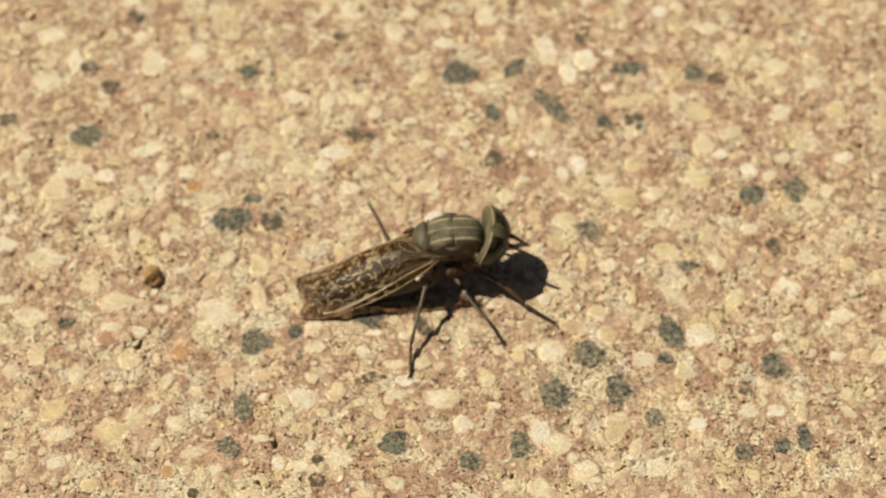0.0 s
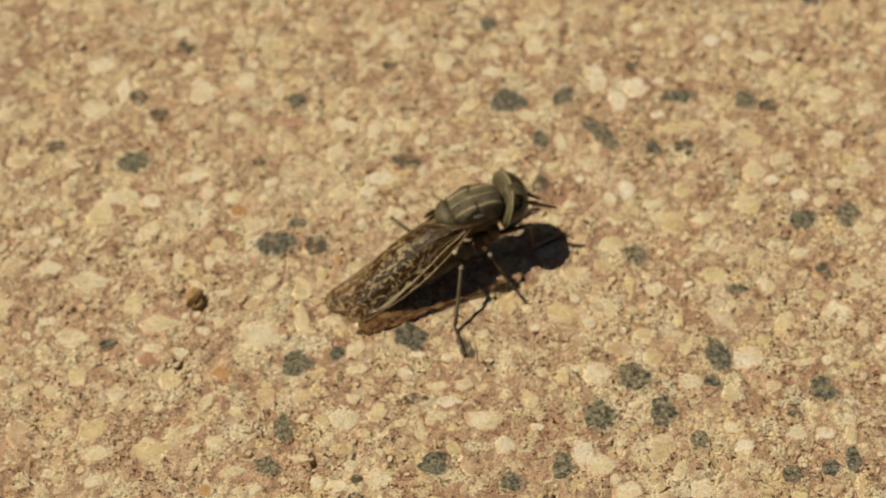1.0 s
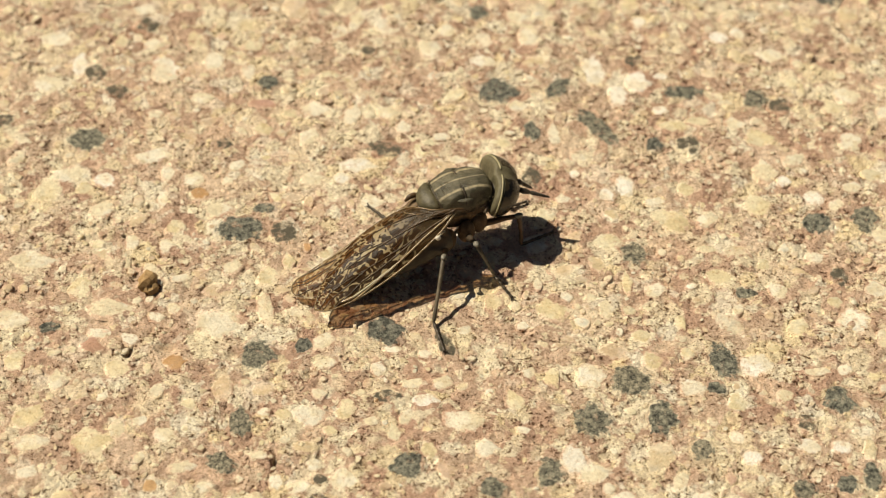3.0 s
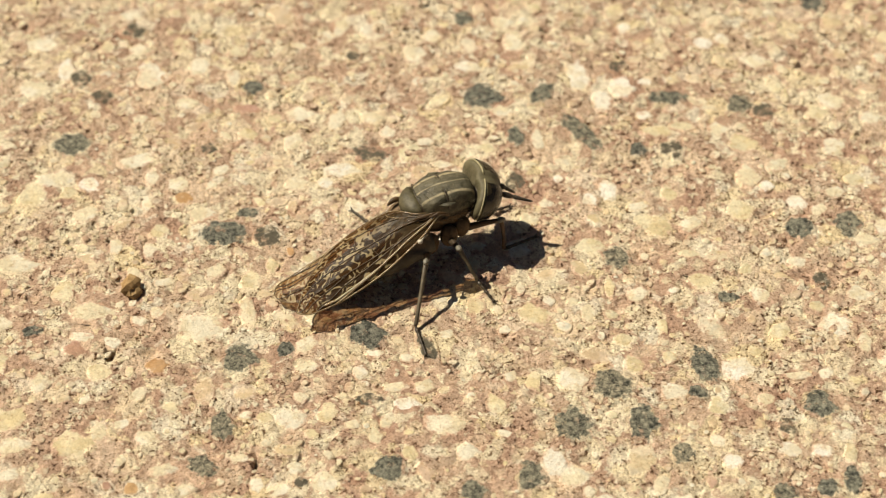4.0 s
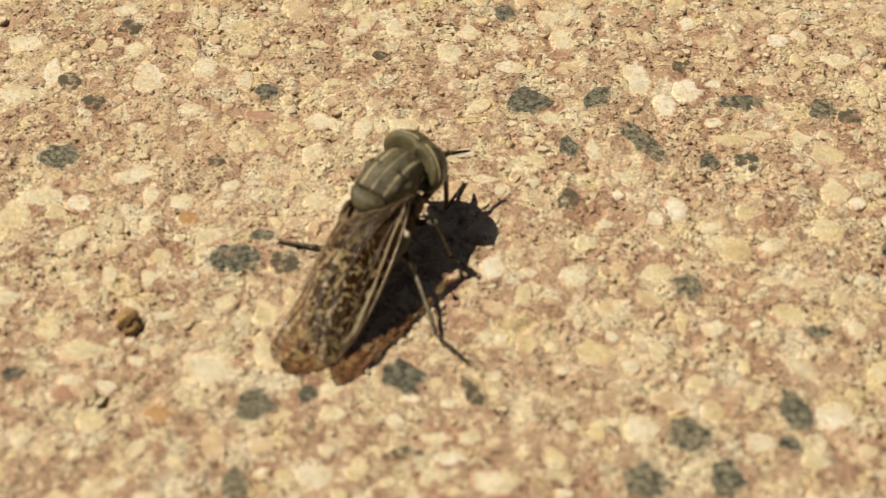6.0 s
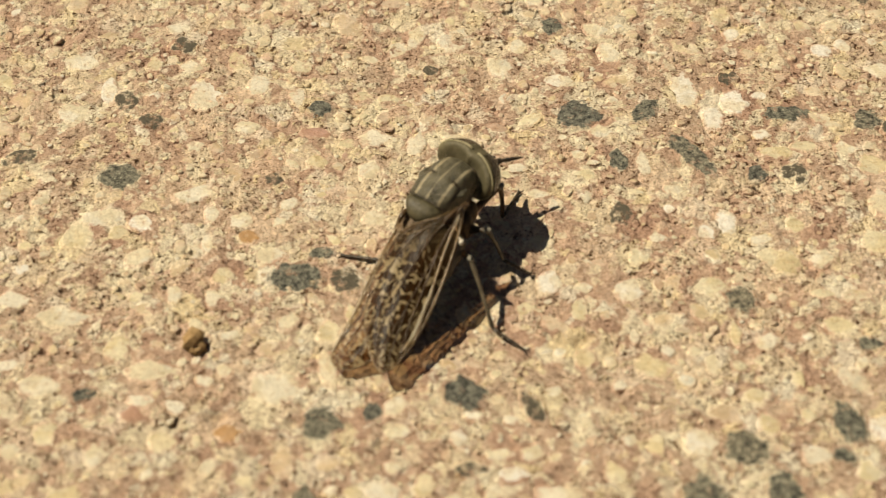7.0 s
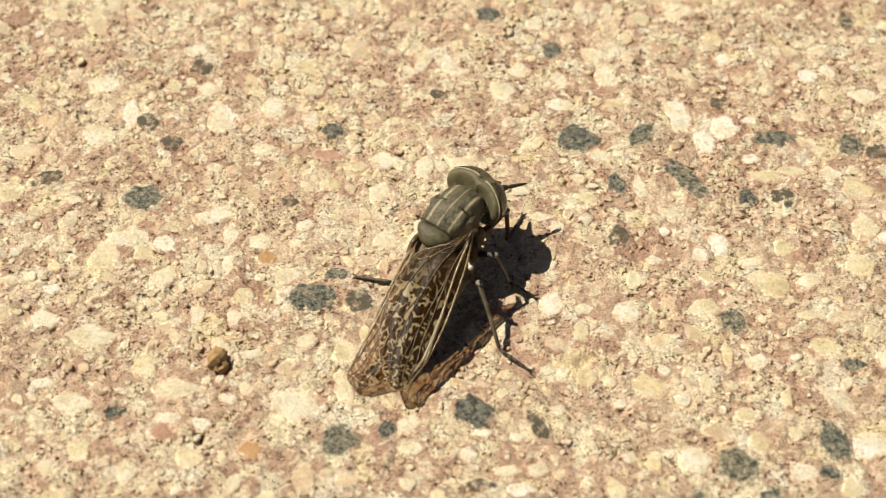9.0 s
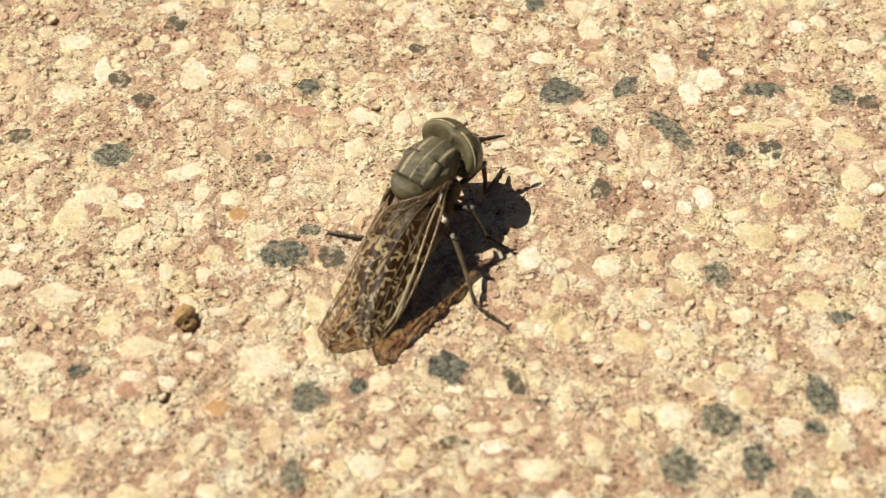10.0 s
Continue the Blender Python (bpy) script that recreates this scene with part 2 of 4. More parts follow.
def wing_material():
    """Smoky brown membrane with a net of pale marks; the light passes through in part."""
    n = Nodes("smoky mottled wing membrane")
    at = n.add("ShaderNodeUVMap").outputs["UV"]
    wobble = n.add("ShaderNodeTexNoise", Scale=2.2, Detail=2.0)
    n.link(at, wobble.inputs["Vector"])
    moved = n.add("ShaderNodeVectorMath")
    moved.operation = "MULTIPLY_ADD"
    n.link(wobble.outputs["Color"], moved.inputs[0])
    moved.inputs[1].default_value = (0.35, 0.35, 0.0)
    n.link(at, moved.inputs[2])
    spot = moved.outputs[0]
    curl = n.math("ABSOLUTE", n.math("SUBTRACT", n.noise(spot, 2.7, 1.5, 0.45), 0.5))
    lines = n.ramp(curl, [(0.030, (1.0,)), (0.050, (0.0,))])
    breaks = n.ramp(n.noise(spot, 5.0, 1), [(0.34, (0.0,)), (0.40, (1.0,))])
    drops = n.ramp(n.cells(spot, 3.4), [(0.21, (1.0,)), (0.28, (0.0,))])
    fewer = n.ramp(n.noise(spot, 1.6, 2), [(0.46, (0.0,)), (0.54, (1.0,))])
    pale = n.mix(1.0, n.mix(1.0, lines, breaks, "MULTIPLY"), n.mix(1.0, drops, fewer, "MULTIPLY"), "LIGHTEN")
    reach = n.math("DIVIDE", n.axis(at, 0), 6.8)
    pale = n.mix(1.0, pale, n.ramp(n.math("ADD", reach, n.math("MULTIPLY", n.noise(at, 1.5, 2), 0.12)), [(0.34, (0.10,)), (0.50, (1.0,))]), "MULTIPLY")
    tint = n.mix(n.noise(at, 1.2, 4), (0.028, 0.013, 0.003), (0.062, 0.031, 0.008))
    tint = n.mix(n.ramp(n.math("ADD", reach, n.math("MULTIPLY", n.noise(at, 2.2, 2), 0.08)), [(0.95, (0.0,)), (1.0, (0.7,))]), tint, (0.13, 0.095, 0.05))
    tint = n.mix(n.ramp(n.math("ADD", reach, n.math("MULTIPLY", n.noise(at, 1.5, 2), 0.12)), [(0.27, (1.0,)), (0.45, (0.0,))]), tint, n.mix(n.noise(at, 5.0, 4), (0.045, 0.030, 0.011), (0.13, 0.095, 0.045)))
    colour = n.mix(pale, tint, n.mix(n.noise(at, 2.0, 3), (0.31, 0.235, 0.120), (0.47, 0.375, 0.21)))
    relief = n.bump(n.noise(at, 3.0, 4, 0.6), 0.35, 0.10)
    relief = n.bump(pale, 0.25, 0.03, relief)
    n.done(colour, 0.38, relief, 0.24)
    through_light = n.add("ShaderNodeBsdfTranslucent")
    n.link(n.mix(1.0, colour, (1.6, 1.1, 0.7), "MULTIPLY"), through_light.inputs["Color"])
    skin = n.add("ShaderNodeMixShader")
    skin.inputs[0].default_value = 0.14
    n.link(n.bsdf.outputs[0], skin.inputs[1])
    n.link(through_light.outputs[0], skin.inputs[2])
    clear = n.add("ShaderNodeBsdfTransparent")
    clear.inputs["Color"].default_value = (0.62, 0.43, 0.28, 1)
    both = n.add("ShaderNodeMixShader")
    n.link(n.math("ADD", n.math("MULTIPLY", pale, 0.36), 0.42), both.inputs[0])
    n.link(clear.outputs[0], both.inputs[1])
    n.link(skin.outputs[0], both.inputs[2])
    n.link(both.outputs[0], n.tree.nodes["Material Output"].inputs["Surface"])
    return n.mat


CREAM = [(0.0, (0.80, 0.70, 0.48)), (0.15, (0.68, 0.52, 0.37)), (0.32, (0.85, 0.77, 0.56)), (0.5, (0.76, 0.60, 0.42)),
         (0.62, (0.84, 0.75, 0.50)), (0.8, (0.88, 0.84, 0.70)), (0.93, (0.78, 0.66, 0.46)), (1.0, (0.58, 0.38, 0.28))]
CEMENT = cement_material()
PEBBLE = pebble_material(CREAM, "cream and tan pebble", dusty=0.05)
PEBBLE_JOINED = pebble_material(CREAM, "cream and tan grit", joined=True, dusty=0.07)
PALE = pebble_material([(0.0, (0.83, 0.75, 0.57)), (1.0, (0.88, 0.82, 0.66))], "cream pebble", spread=0.16)
WHITE = pebble_material([(0.0, (0.86, 0.80, 0.66)), (1.0, (0.90, 0.86, 0.76))], "white quartz pebble", spread=0.14)
YELLOW = pebble_material([(0.0, (0.77, 0.66, 0.43)), (1.0, (0.82, 0.74, 0.52))], "yellow ochre pebble", spread=0.18)
RED = pebble_material([(0.0, (0.54, 0.33, 0.25)), (1.0, (0.58, 0.36, 0.27))], "reddish pebble", spread=0.2)
ORANGE = pebble_material([(0.0, (0.60, 0.36, 0.17)), (1.0, (0.64, 0.42, 0.22))], "orange-brown pebble", spread=0.2)
DARK = dark_stone_material()
DUSTY = dusty_stone_material()
CRUMB = chitin_material("brown crumb", (0.28, 0.17, 0.07), (0.46, 0.31, 0.15), 0.7, 2.0, 0.3)
THORAX = thorax_material()
SCUTE = chitin_material("olive shield plate", (0.050, 0.043, 0.023), (0.125, 0.107, 0.060), 0.45, 2.4, 0.3)
ABDOMEN = chitin_material("grey-brown abdomen", (0.040, 0.032, 0.020), (0.10, 0.082, 0.052), 0.5, 1.8)
FACE = chitin_material("grey-green head bloom", (0.095, 0.083, 0.046), (0.150, 0.130, 0.074), 0.6, 2.5, 0.35)
RIM = chitin_material("pale eye rim", (0.28, 0.25, 0.14), (0.42, 0.37, 0.22), 0.5, 4.0)
EYE = eye_material()
WING = wing_material()
VEIN = chitin_material("brown wing vein", (0.045, 0.025, 0.010), (0.11, 0.065, 0.028), 0.32, 3.0, 0.45)
COSTA = chitin_material("pale brown wing edge", (0.13, 0.080, 0.035), (0.32, 0.23, 0.12), 0.25, 3.0, 0.7)
DARKLEG = chitin_material("dark brown leg", (0.026, 0.019, 0.012), (0.072, 0.052, 0.032), 0.45, 3.0)
BROWNLEG = chitin_material("red-brown leg", (0.055, 0.027, 0.011), (0.12, 0.062, 0.026), 0.45, 3.0)
KNEE = chitin_material("grey dusted knee", (0.15, 0.14, 0.11), (0.25, 0.235, 0.19), 0.5, 3.0)
SHIN = chitin_material("brown shin with pale bands", (0.048, 0.038, 0.025), (0.16, 0.13, 0.085), 0.4, 1.1)
ANTENNA = chitin_material("black antenna", (0.018, 0.014, 0.010), (0.05, 0.038, 0.025), 0.45, 4.0)
HALTERE = chitin_material("cream haltere", (0.62, 0.56, 0.44), (0.75, 0.70, 0.58), 0.4, 3.0)
HAIR = chitin_material("pale hair", (0.30, 0.26, 0.16), (0.48, 0.42, 0.28), 0.5, 5.0)
PLEURA = chitin_material("grey-brown thorax side", (0.075, 0.045, 0.020), (0.19, 0.125, 0.065), 0.6, 2.6, 0.3)


# ---- mesh helpers ----
def part(name, bm, material, parent, label="", smooth=True):
    """Links a bmesh, written in units, as one mesh object under a thing or a part."""
    for v in bm.verts:
        v.co *= U
    bmesh.ops.recalc_face_normals(bm, faces=bm.faces)
    for f in bm.faces:
        f.smooth = smooth
    mesh = bpy.data.meshes.new(name)
    bm.to_mesh(mesh)
    bm.free()
    mesh.materials.append(material)
    ob = new(name, mesh)
    ob.parent = parent
    return tagged(ob, label) if label else ob


def ring_skin(bm, rings, cap=True):
    """Joins rings of vertices of equal count into a skin."""
    for a, b in zip(rings, rings[1:]):
        for i in range(len(a)):
            j = (i + 1) % len(a)
            bm.faces.new((a[i], a[j], b[j], b[i]))
    if cap:
        bm.faces.new(rings[0][::-1])
        bm.faces.new(rings[-1])


def tube(bm, points, radii, seg=8, flat=1.0):
    """A tapered tube along points; flat squeezes it across."""
    points = [Vector(p) for p in points]
    rings = []
    for i, p in enumerate(points):
        ahead = (points[min(i + 1, len(points) - 1)] - points[max(i - 1, 0)]).normalized()
        side = ahead.cross(Vector((0, 0, 1)))
        side = side.normalized() if side.length > 1e-4 else Vector((0, 1, 0))
        up = side.cross(ahead)
        rings.append([bm.verts.new(p + radii[i] * (math.cos(a) * side + flat * math.sin(a) * up))
                      for a in (2 * math.pi * k / seg for k in range(seg))])
    ring_skin(bm, rings)


def loft(bm, sections, seg=28, power=2.0):
    """A body along x from sections of (x, middle z, half width, half height above, half height below)."""
    rings = []
    for x, z, w, up, down in sections:
        ring = []
        for k in range(seg):
            a = 2 * math.pi * k / seg
            c, s = math.cos(a), math.sin(a)
            h = up if s > 0 else down
            ring.append(bm.verts.new((x, w * math.copysign(abs(c) ** (2 / power), c), z + h * math.copysign(abs(s) ** (2 / power), s))))
        rings.append(ring)
    ring_skin(bm, rings)


def blob(bm, middle, size, rows=8, seg=14, turn=0.0):
    """An egg-shaped form round a middle."""
    m, rings = Matrix.Rotation(turn, 3, "Z"), []
    for i in range(rows + 1):
        a = math.pi * (0.02 + 0.96 * i / rows)
        rings.append([bm.verts.new(Vector(middle) + m @ Vector((-size[0] * math.cos(a), size[1] * math.sin(a) * math.cos(b), size[2] * math.sin(a) * math.sin(b))))
                      for b in (2 * math.pi * k / seg for k in range(seg))])
    ring_skin(bm, rings)


# ---- the paving ----
# the stones that stand out: x, y, half width, half depth, turn in degrees, tone
DARK_a = [(2.15, 11.92, 0.97, 0.86, 0, 0), (4.83, 12.29, 0.48, 0.86, -50, 0), (6.33, 9.85, 0.43, 1.49, 35, 0),
    (3.62, 9.64, 0.42, 0.71, 0, 0), (9.94, 12.0, 1.04, 0.49, 0, 0), (12.96, 11.6, 0.6, 0.67, 0, 0),
    (8.63, 8.83, 0.42, 0.47, 0, 0), (10.18, 8.93, 0.34, 0.64, 0, 1), (3.53, 6.82, 0.46, 0.62, 0, 1),
    (7.52, 2.77, 0.54, 0.64, 0, 0), (11.67, 0.64, 0.47, 0.36, 0, 0), (10.57, -2.7, 0.54, 1.02, 15, 0),
    (10.22, -4.13, 0.38, 0.35, 0, 0), (7.08, -3.82, 0.8, 0.78, -20, 0), (8.12, -5.71, 0.65, 0.97, 0, 0)]
DARK_b = [(5.56, -5.69, 0.75, 0.92, 0, 0), (-7.27, -5.93, 0.47, 0.87, 0, 0), (-1.93, -4.65, 0.61, 0.33, 0, 1),
    (0.15, -2.07, 0.39, 0.73, 20, 1), (-2.17, -1.39, 0.82, 0.82, 0, 0), (-6.92, -2.75, 0.73, 0.78, 0, 0),
    (-5.16, -2.2, 0.35, 0.44, 0, 0), (-7.98, 3.88, 0.98, 0.81, 0, 0), (-6.15, 3.64, 0.73, 0.75, 0, 1),
    (-7.11, 4.93, 0.51, 0.33, 0, 0), (-14.6, 8.93, 0.85, 0.7, 0, 0), (-13.73, 11.68, 0.54, 0.46, 0, 1),
    (-14.71, 12.86, 0.52, 0.68, 0, 1), (-7.39, 12.41, 0.48, 0.49, 0, 0), (-12.71, 15.93, 0.49, 0.46, 0, 1)]
DARK_c = [(-18.3, 9.79, 0.68, 0.39, 25, 1), (-8.93, 8.58, 0.42, 0.47, 0, 1), (-14.81, -1.46, 0.47, 0.3, 20, 0),
    (-3.27, 14.48, 0.35, 0.32, 0, 1), (1.43, 17.04, 0.45, 0.5, 0, 0), (14.07, 11.28, 0.47, 0.49, 0, 1),
    (8.27, 14.05, 0.26, 0.32, 0, 1), (-7.8, -7.82, 0.77, 0.57, -15, 0), (-1.08, -7.81, 0.61, 0.72, -30, 0),
    (1.93, -8.8, 0.57, 0.56, 0, 0), (3.96, -8.19, 0.53, 0.77, 0, 0), (9.53, -7.01, 0.45, 0.52, 0, 0),
    (13.45, -5.67, 0.37, 0.53, 0, 1), (14.71, -4.63, 0.73, 0.7, -20, 0), (13.04, -8.76, 0.45, 0.46, 0, 0)]
DARK_d = [(14.62, -8.51, 0.41, 0.51, 0, 0), (15.54, -8.1, 0.37, 0.72, 0, 0), (-4.2, -9.55, 0.36, 0.37, 0, 1),
    (14.83, 4.53, 0.63, 0.62, 0, 0), (15.4, 1.63, 0.4, 0.6, 0, 1), (16.77, 4.86, 0.56, 0.75, 0, 0),
    (-2.32, 8.47, 0.83, 0.59, -15, 1), (-4.25, -8.54, 0.28, 0.25, 0, 1), (7.88, 13.96, 0.34, 0.32, 0, 1),
    (9.84, 8.97, 0.3, 0.5, 0, 1), (-9.19, -9.99, 0.32, 0.25, 0, 1), (16.64, 18.35, 0.65, 0.72, 0, 0),
    (-1.15, 19.11, 0.56, 0.44, 0, 0), (13.66, 18.75, 0.37, 0.72, 0, 1), (14.64, -4.29, 0.48, 0.35, 0, 0)]
LIGHT_a = [(-8.44, -1.26, 1.09, 0.89, 0, 0), (0.94, 3.58, 0.53, 0.86, 0, 1), (1.91, 2.24, 0.44, 0.58, 0, 2),
    (3.56, 3.15, 0.69, 0.69, 0, 1), (5.61, -3.57, 0.61, 0.62, 0, 1), (7.96, -2.87, 0.5, 0.58, 0, 2),
    (11.89, -2.9, 0.8, 0.92, 0, 1), (2.78, -4.85, 0.53, 0.51, 0, 2), (0.78, -5.77, 0.97, 0.69, 0, 0),
    (-3.44, -5.27, 0.49, 0.51, 0, 2), (-12.06, -3.43, 0.61, 0.62, 0, 2), (-13.87, 0.55, 0.63, 0.67, 0, 2),
    (-15.91, 2.0, 0.96, 0.58, 0, 0), (-12.6, -0.48, 0.9, 0.55, 0, 0), (-10.53, 3.95, 0.49, 0.43, 0, 2)]
LIGHT_b = [(-11.67, 13.14, 0.7, 0.88, 0, 1), (-15.36, 13.34, 0.39, 0.94, 0, 1), (-11.83, 7.88, 1.05, 0.58, 10, 0),
    (-15.08, 6.77, 0.96, 0.62, 0, 0), (9.23, 4.46, 0.65, 0.65, 0, 2), (4.27, -0.36, 0.82, 0.66, 0, 2),
    (6.5, 3.4, 0.65, 0.59, 0, 2), (-5.2, 6.68, 0.62, 0.51, 0, 0), (-13.08, -2.33, 0.5, 0.49, 0, 3),
    (-9.88, -3.09, 0.54, 0.43, 0, 4), (-7.44, 11.1, 0.77, 0.36, 0, 3), (6.35, 13.28, 0.65, 1.06, 0, 1),
    (12.96, 9.26, 0.76, 0.65, 0, 2), (-16.35, -1.07, 0.78, 0.55, 0, 0), (-5.29, 10.77, 0.64, 0.54, 0, 0)]
LIGHT_c = [(-9.74, 13.75, 0.57, 0.76, 0, 0), (-16.59, 12.1, 0.78, 0.62, 0, 0), (3.61, 15.38, 0.53, 0.65, 0, 0),
    (-0.61, -4.83, 0.64, 0.42, 0, 1), (4.17, -3.68, 0.42, 0.52, 0, 2), (-9.72, 5.73, 0.62, 0.45, 0, 4),
    (1.74, -7.05, 0.41, 0.52, 0, 0), (-3.34, -8.53, 0.57, 0.61, 0, 0), (1.63, 13.87, 0.72, 0.5, 0, 1),
    (-3.44, 7.47, 1.01, 0.72, 0, 1), (-12.62, -6.97, 0.94, 0.78, 0, 2), (11.34, -7.37, 0.53, 0.57, 0, 1),
    (7.56, -1.53, 0.47, 0.51, 0, 2), (-15.03, -5.81, 0.83, 0.64, 0, 2), (8.06, 12.72, 0.67, 0.84, 0, 1)]
LIGHT_d = [(0.07, -4.0, 0.5, 0.49, 0, 0), (-4.79, -5.68, 0.7, 0.59, 0, 0), (5.59, -8.17, 0.61, 0.61, 0, 0),
    (6.54, -9.42, 0.72, 0.6, 0, 0), (-1.09, -9.76, 0.6, 0.5, 0, 0), (9.36, -9.39, 0.6, 0.6, 0, 1),
    (16.79, 11.96, 0.71, 0.69, 0, 0), (8.78, 4.76, 0.76, 0.63, 0, 2)]

LIGHT_e = [(-16.56, 14.93, 0.92, 0.56, 0, 0), (-13.08, 16.96, 0.58, 0.46, 0, 0), (-8.19, 14.73, 0.57, 0.37, 0, 2),
    (-13.82, 14.9, 0.39, 0.45, 0, 2), (-12.37, 14.7, 0.47, 0.45, 0, 0), (-10.05, 11.42, 0.64, 0.43, 0, 0),
    (-11.11, 6.94, 0.37, 0.61, 0, 0), (-9.97, 6.6, 0.5, 0.6, 0, 0), (-15.84, 5.82, 0.69, 0.66, 0, 2),
    (-14.37, 5.98, 0.44, 0.4, 0, 2), (-13.55, 6.47, 0.55, 0.54, 0, 1), (-17.15, 8.69, 0.35, 0.28, 0, 1),
    (-13.52, 4.82, 0.61, 0.52, 0, 0), (-8.88, 4.94, 0.61, 0.52, 0, 0), (-11.12, 5.45, 0.3, 0.46, 0, 0)]
LIGHT_f = [(-17.61, 4.21, 0.39, 0.26, 0, 1), (-8.29, 7.42, 0.45, 0.34, 0, 0), (-7.4, 9.57, 0.5, 0.45, 0, 2),
    (-3.77, 10.47, 0.46, 0.7, 0, 0), (-2.38, 10.64, 0.56, 0.53, 0, 0), (-1.61, 9.75, 0.35, 0.42, 0, 0),
    (-5.49, 9.1, 0.5, 0.69, 0, 0), (-4.88, 12.98, 0.57, 0.36, 0, 2), (-0.64, 14.58, 0.65, 0.66, 0, 0),
    (-3.81, 16.48, 0.47, 0.68, 0, 0), (0.14, 15.87, 0.47, 0.6, 0, 0), (3.04, 16.79, 0.58, 0.57, 0, 0),
    (3.08, 11.11, 0.46, 0.42, 0, 0), (4.56, 9.35, 0.3, 0.86, 0, 0), (5.53, 8.14, 0.5, 0.34, 0, 0)]
LIGHT_g = [(4.15, 7.98, 0.35, 0.27, 0, 0), (2.18, 9.89, 0.35, 0.35, 0, 0), (-0.09, 9.22, 0.45, 0.34, 0, 0),
    (0.66, 7.85, 0.5, 0.27, 0, 0), (-2.77, 5.38, 0.49, 0.46, 0, 0), (-4.04, 6.71, 0.45, 0.53, 0, 1),
    (5.37, 7.13, 0.3, 0.34, 0, 1), (6.57, 5.95, 0.44, 0.4, 0, 1), (4.84, 5.64, 0.34, 0.33, 0, 0),
    (8.42, 16.54, 0.47, 0.53, 0, 1), (11.77, 15.56, 0.42, 0.37, 0, 1), (12.58, 15.85, 0.37, 0.45, 0, 1),
    (13.9, 14.43, 0.65, 0.52, 0, 0), (9.16, 13.02, 0.41, 0.29, 0, 1), (7.3, 11.78, 0.41, 0.71, 0, 1)]
LIGHT_h = [(9.04, 10.95, 0.41, 0.42, 0, 1), (9.5, 10.0, 0.76, 0.42, 0, 2), (10.53, 10.33, 0.61, 0.35, 0, 2),
    (13.07, 7.39, 0.5, 0.74, 0, 0), (13.77, 6.88, 0.35, 0.47, 0, 1), (16.73, 9.23, 0.63, 0.69, 0, 0),
    (18.43, 10.96, 0.56, 0.5, 0, 0), (19.23, 9.21, 0.63, 0.62, 0, 2), (17.28, 7.35, 0.54, 0.47, 0, 2),
    (14.91, 5.88, 0.54, 0.46, 0, 1), (12.54, 5.4, 0.68, 0.79, 0, 2), (9.78, 6.25, 0.44, 0.53, 0, 2),
    (8.51, 5.6, 0.54, 0.26, 0, 0), (10.53, 4.61, 0.54, 0.46, 0, 0), (7.33, 6.44, 0.39, 0.6, 0, 1)]
LIGHT_i = [(15.74, 5.54, 0.44, 0.4, 0, 0), (16.45, 6.53, 0.49, 0.47, 0, 0), (17.39, 3.9, 0.48, 0.45, 0, 0),
    (19.15, 6.5, 0.61, 0.47, 0, 0), (18.21, 4.7, 0.49, 0.52, 0, 0), (16.17, 11.16, 0.61, 0.5, 0, 2),
    (12.03, 10.15, 0.45, 0.42, 0, 0), (-12.9, -1.73, 0.61, 0.36, 0, 0), (-15.9, -3.18, 0.6, 0.59, 0, 2),
    (-14.18, -4.07, 0.32, 0.58, 0, 0), (-11.68, -6.35, 0.34, 0.56, 0, 0), (-14.66, -7.03, 0.86, 0.56, 0, 0),
    (-11.71, -2.04, 0.42, 0.36, 0, 0), (-10.19, -0.4, 0.33, 0.43, 0, 0), (-10.87, -0.85, 0.38, 0.36, 0, 0)]
LIGHT_j = [(-11.3, 1.61, 0.34, 0.5, 0, 0), (-12.14, 3.04, 0.34, 0.58, 0, 0), (-10.8, 2.87, 0.34, 0.57, 0, 0),
    (-6.73, 1.26, 0.53, 0.56, 0, 2), (-8.08, 1.74, 0.48, 0.44, 0, 0), (-5.93, 2.04, 0.29, 0.5, 0, 2),
    (-9.95, -6.65, 0.5, 0.45, 0, 0), (-10.92, -5.94, 0.36, 0.34, 0, 0), (-10.78, -7.61, 0.27, 0.28, 0, 0),
    (-14.73, -8.4, 0.45, 0.44, 0, 0), (-16.58, -7.98, 0.45, 0.39, 0, 0), (-16.97, -3.9, 0.42, 0.41, 0, 0),
    (-17.55, -0.19, 0.52, 0.37, 0, 0), (-10.07, 1.14, 0.48, 0.31, 0, 0), (-9.18, -8.03, 0.67, 0.33, 0, 0)]
LIGHT_k = [(-10.22, -8.97, 0.36, 0.38, 0, 4), (-11.12, -8.83, 0.22, 0.32, 0, 3), (-6.52, -7.5, 0.4, 0.33, 0, 0),
    (-5.79, -8.73, 0.36, 0.38, 0, 0), (-5.71, -5.56, 0.36, 0.34, 0, 2), (-17.68, 2.77, 0.61, 0.48, 0, 0),
    (-12.39, -4.8, 0.32, 0.34, 0, 0), (-4.35, -1.95, 0.56, 0.48, 0, 0), (-5.24, 2.82, 0.24, 0.32, 0, 4),
    (-1.78, -2.41, 0.47, 0.24, 0, 0), (-2.34, -3.29, 0.37, 0.41, 0, 1), (-0.95, -4.02, 0.6, 0.35, 0, 0),
    (-1.16, -5.59, 0.36, 0.4, 0, 0), (-2.51, -5.86, 0.36, 0.34, 0, 0), (-4.49, -4.57, 0.32, 0.4, 0, 0)]
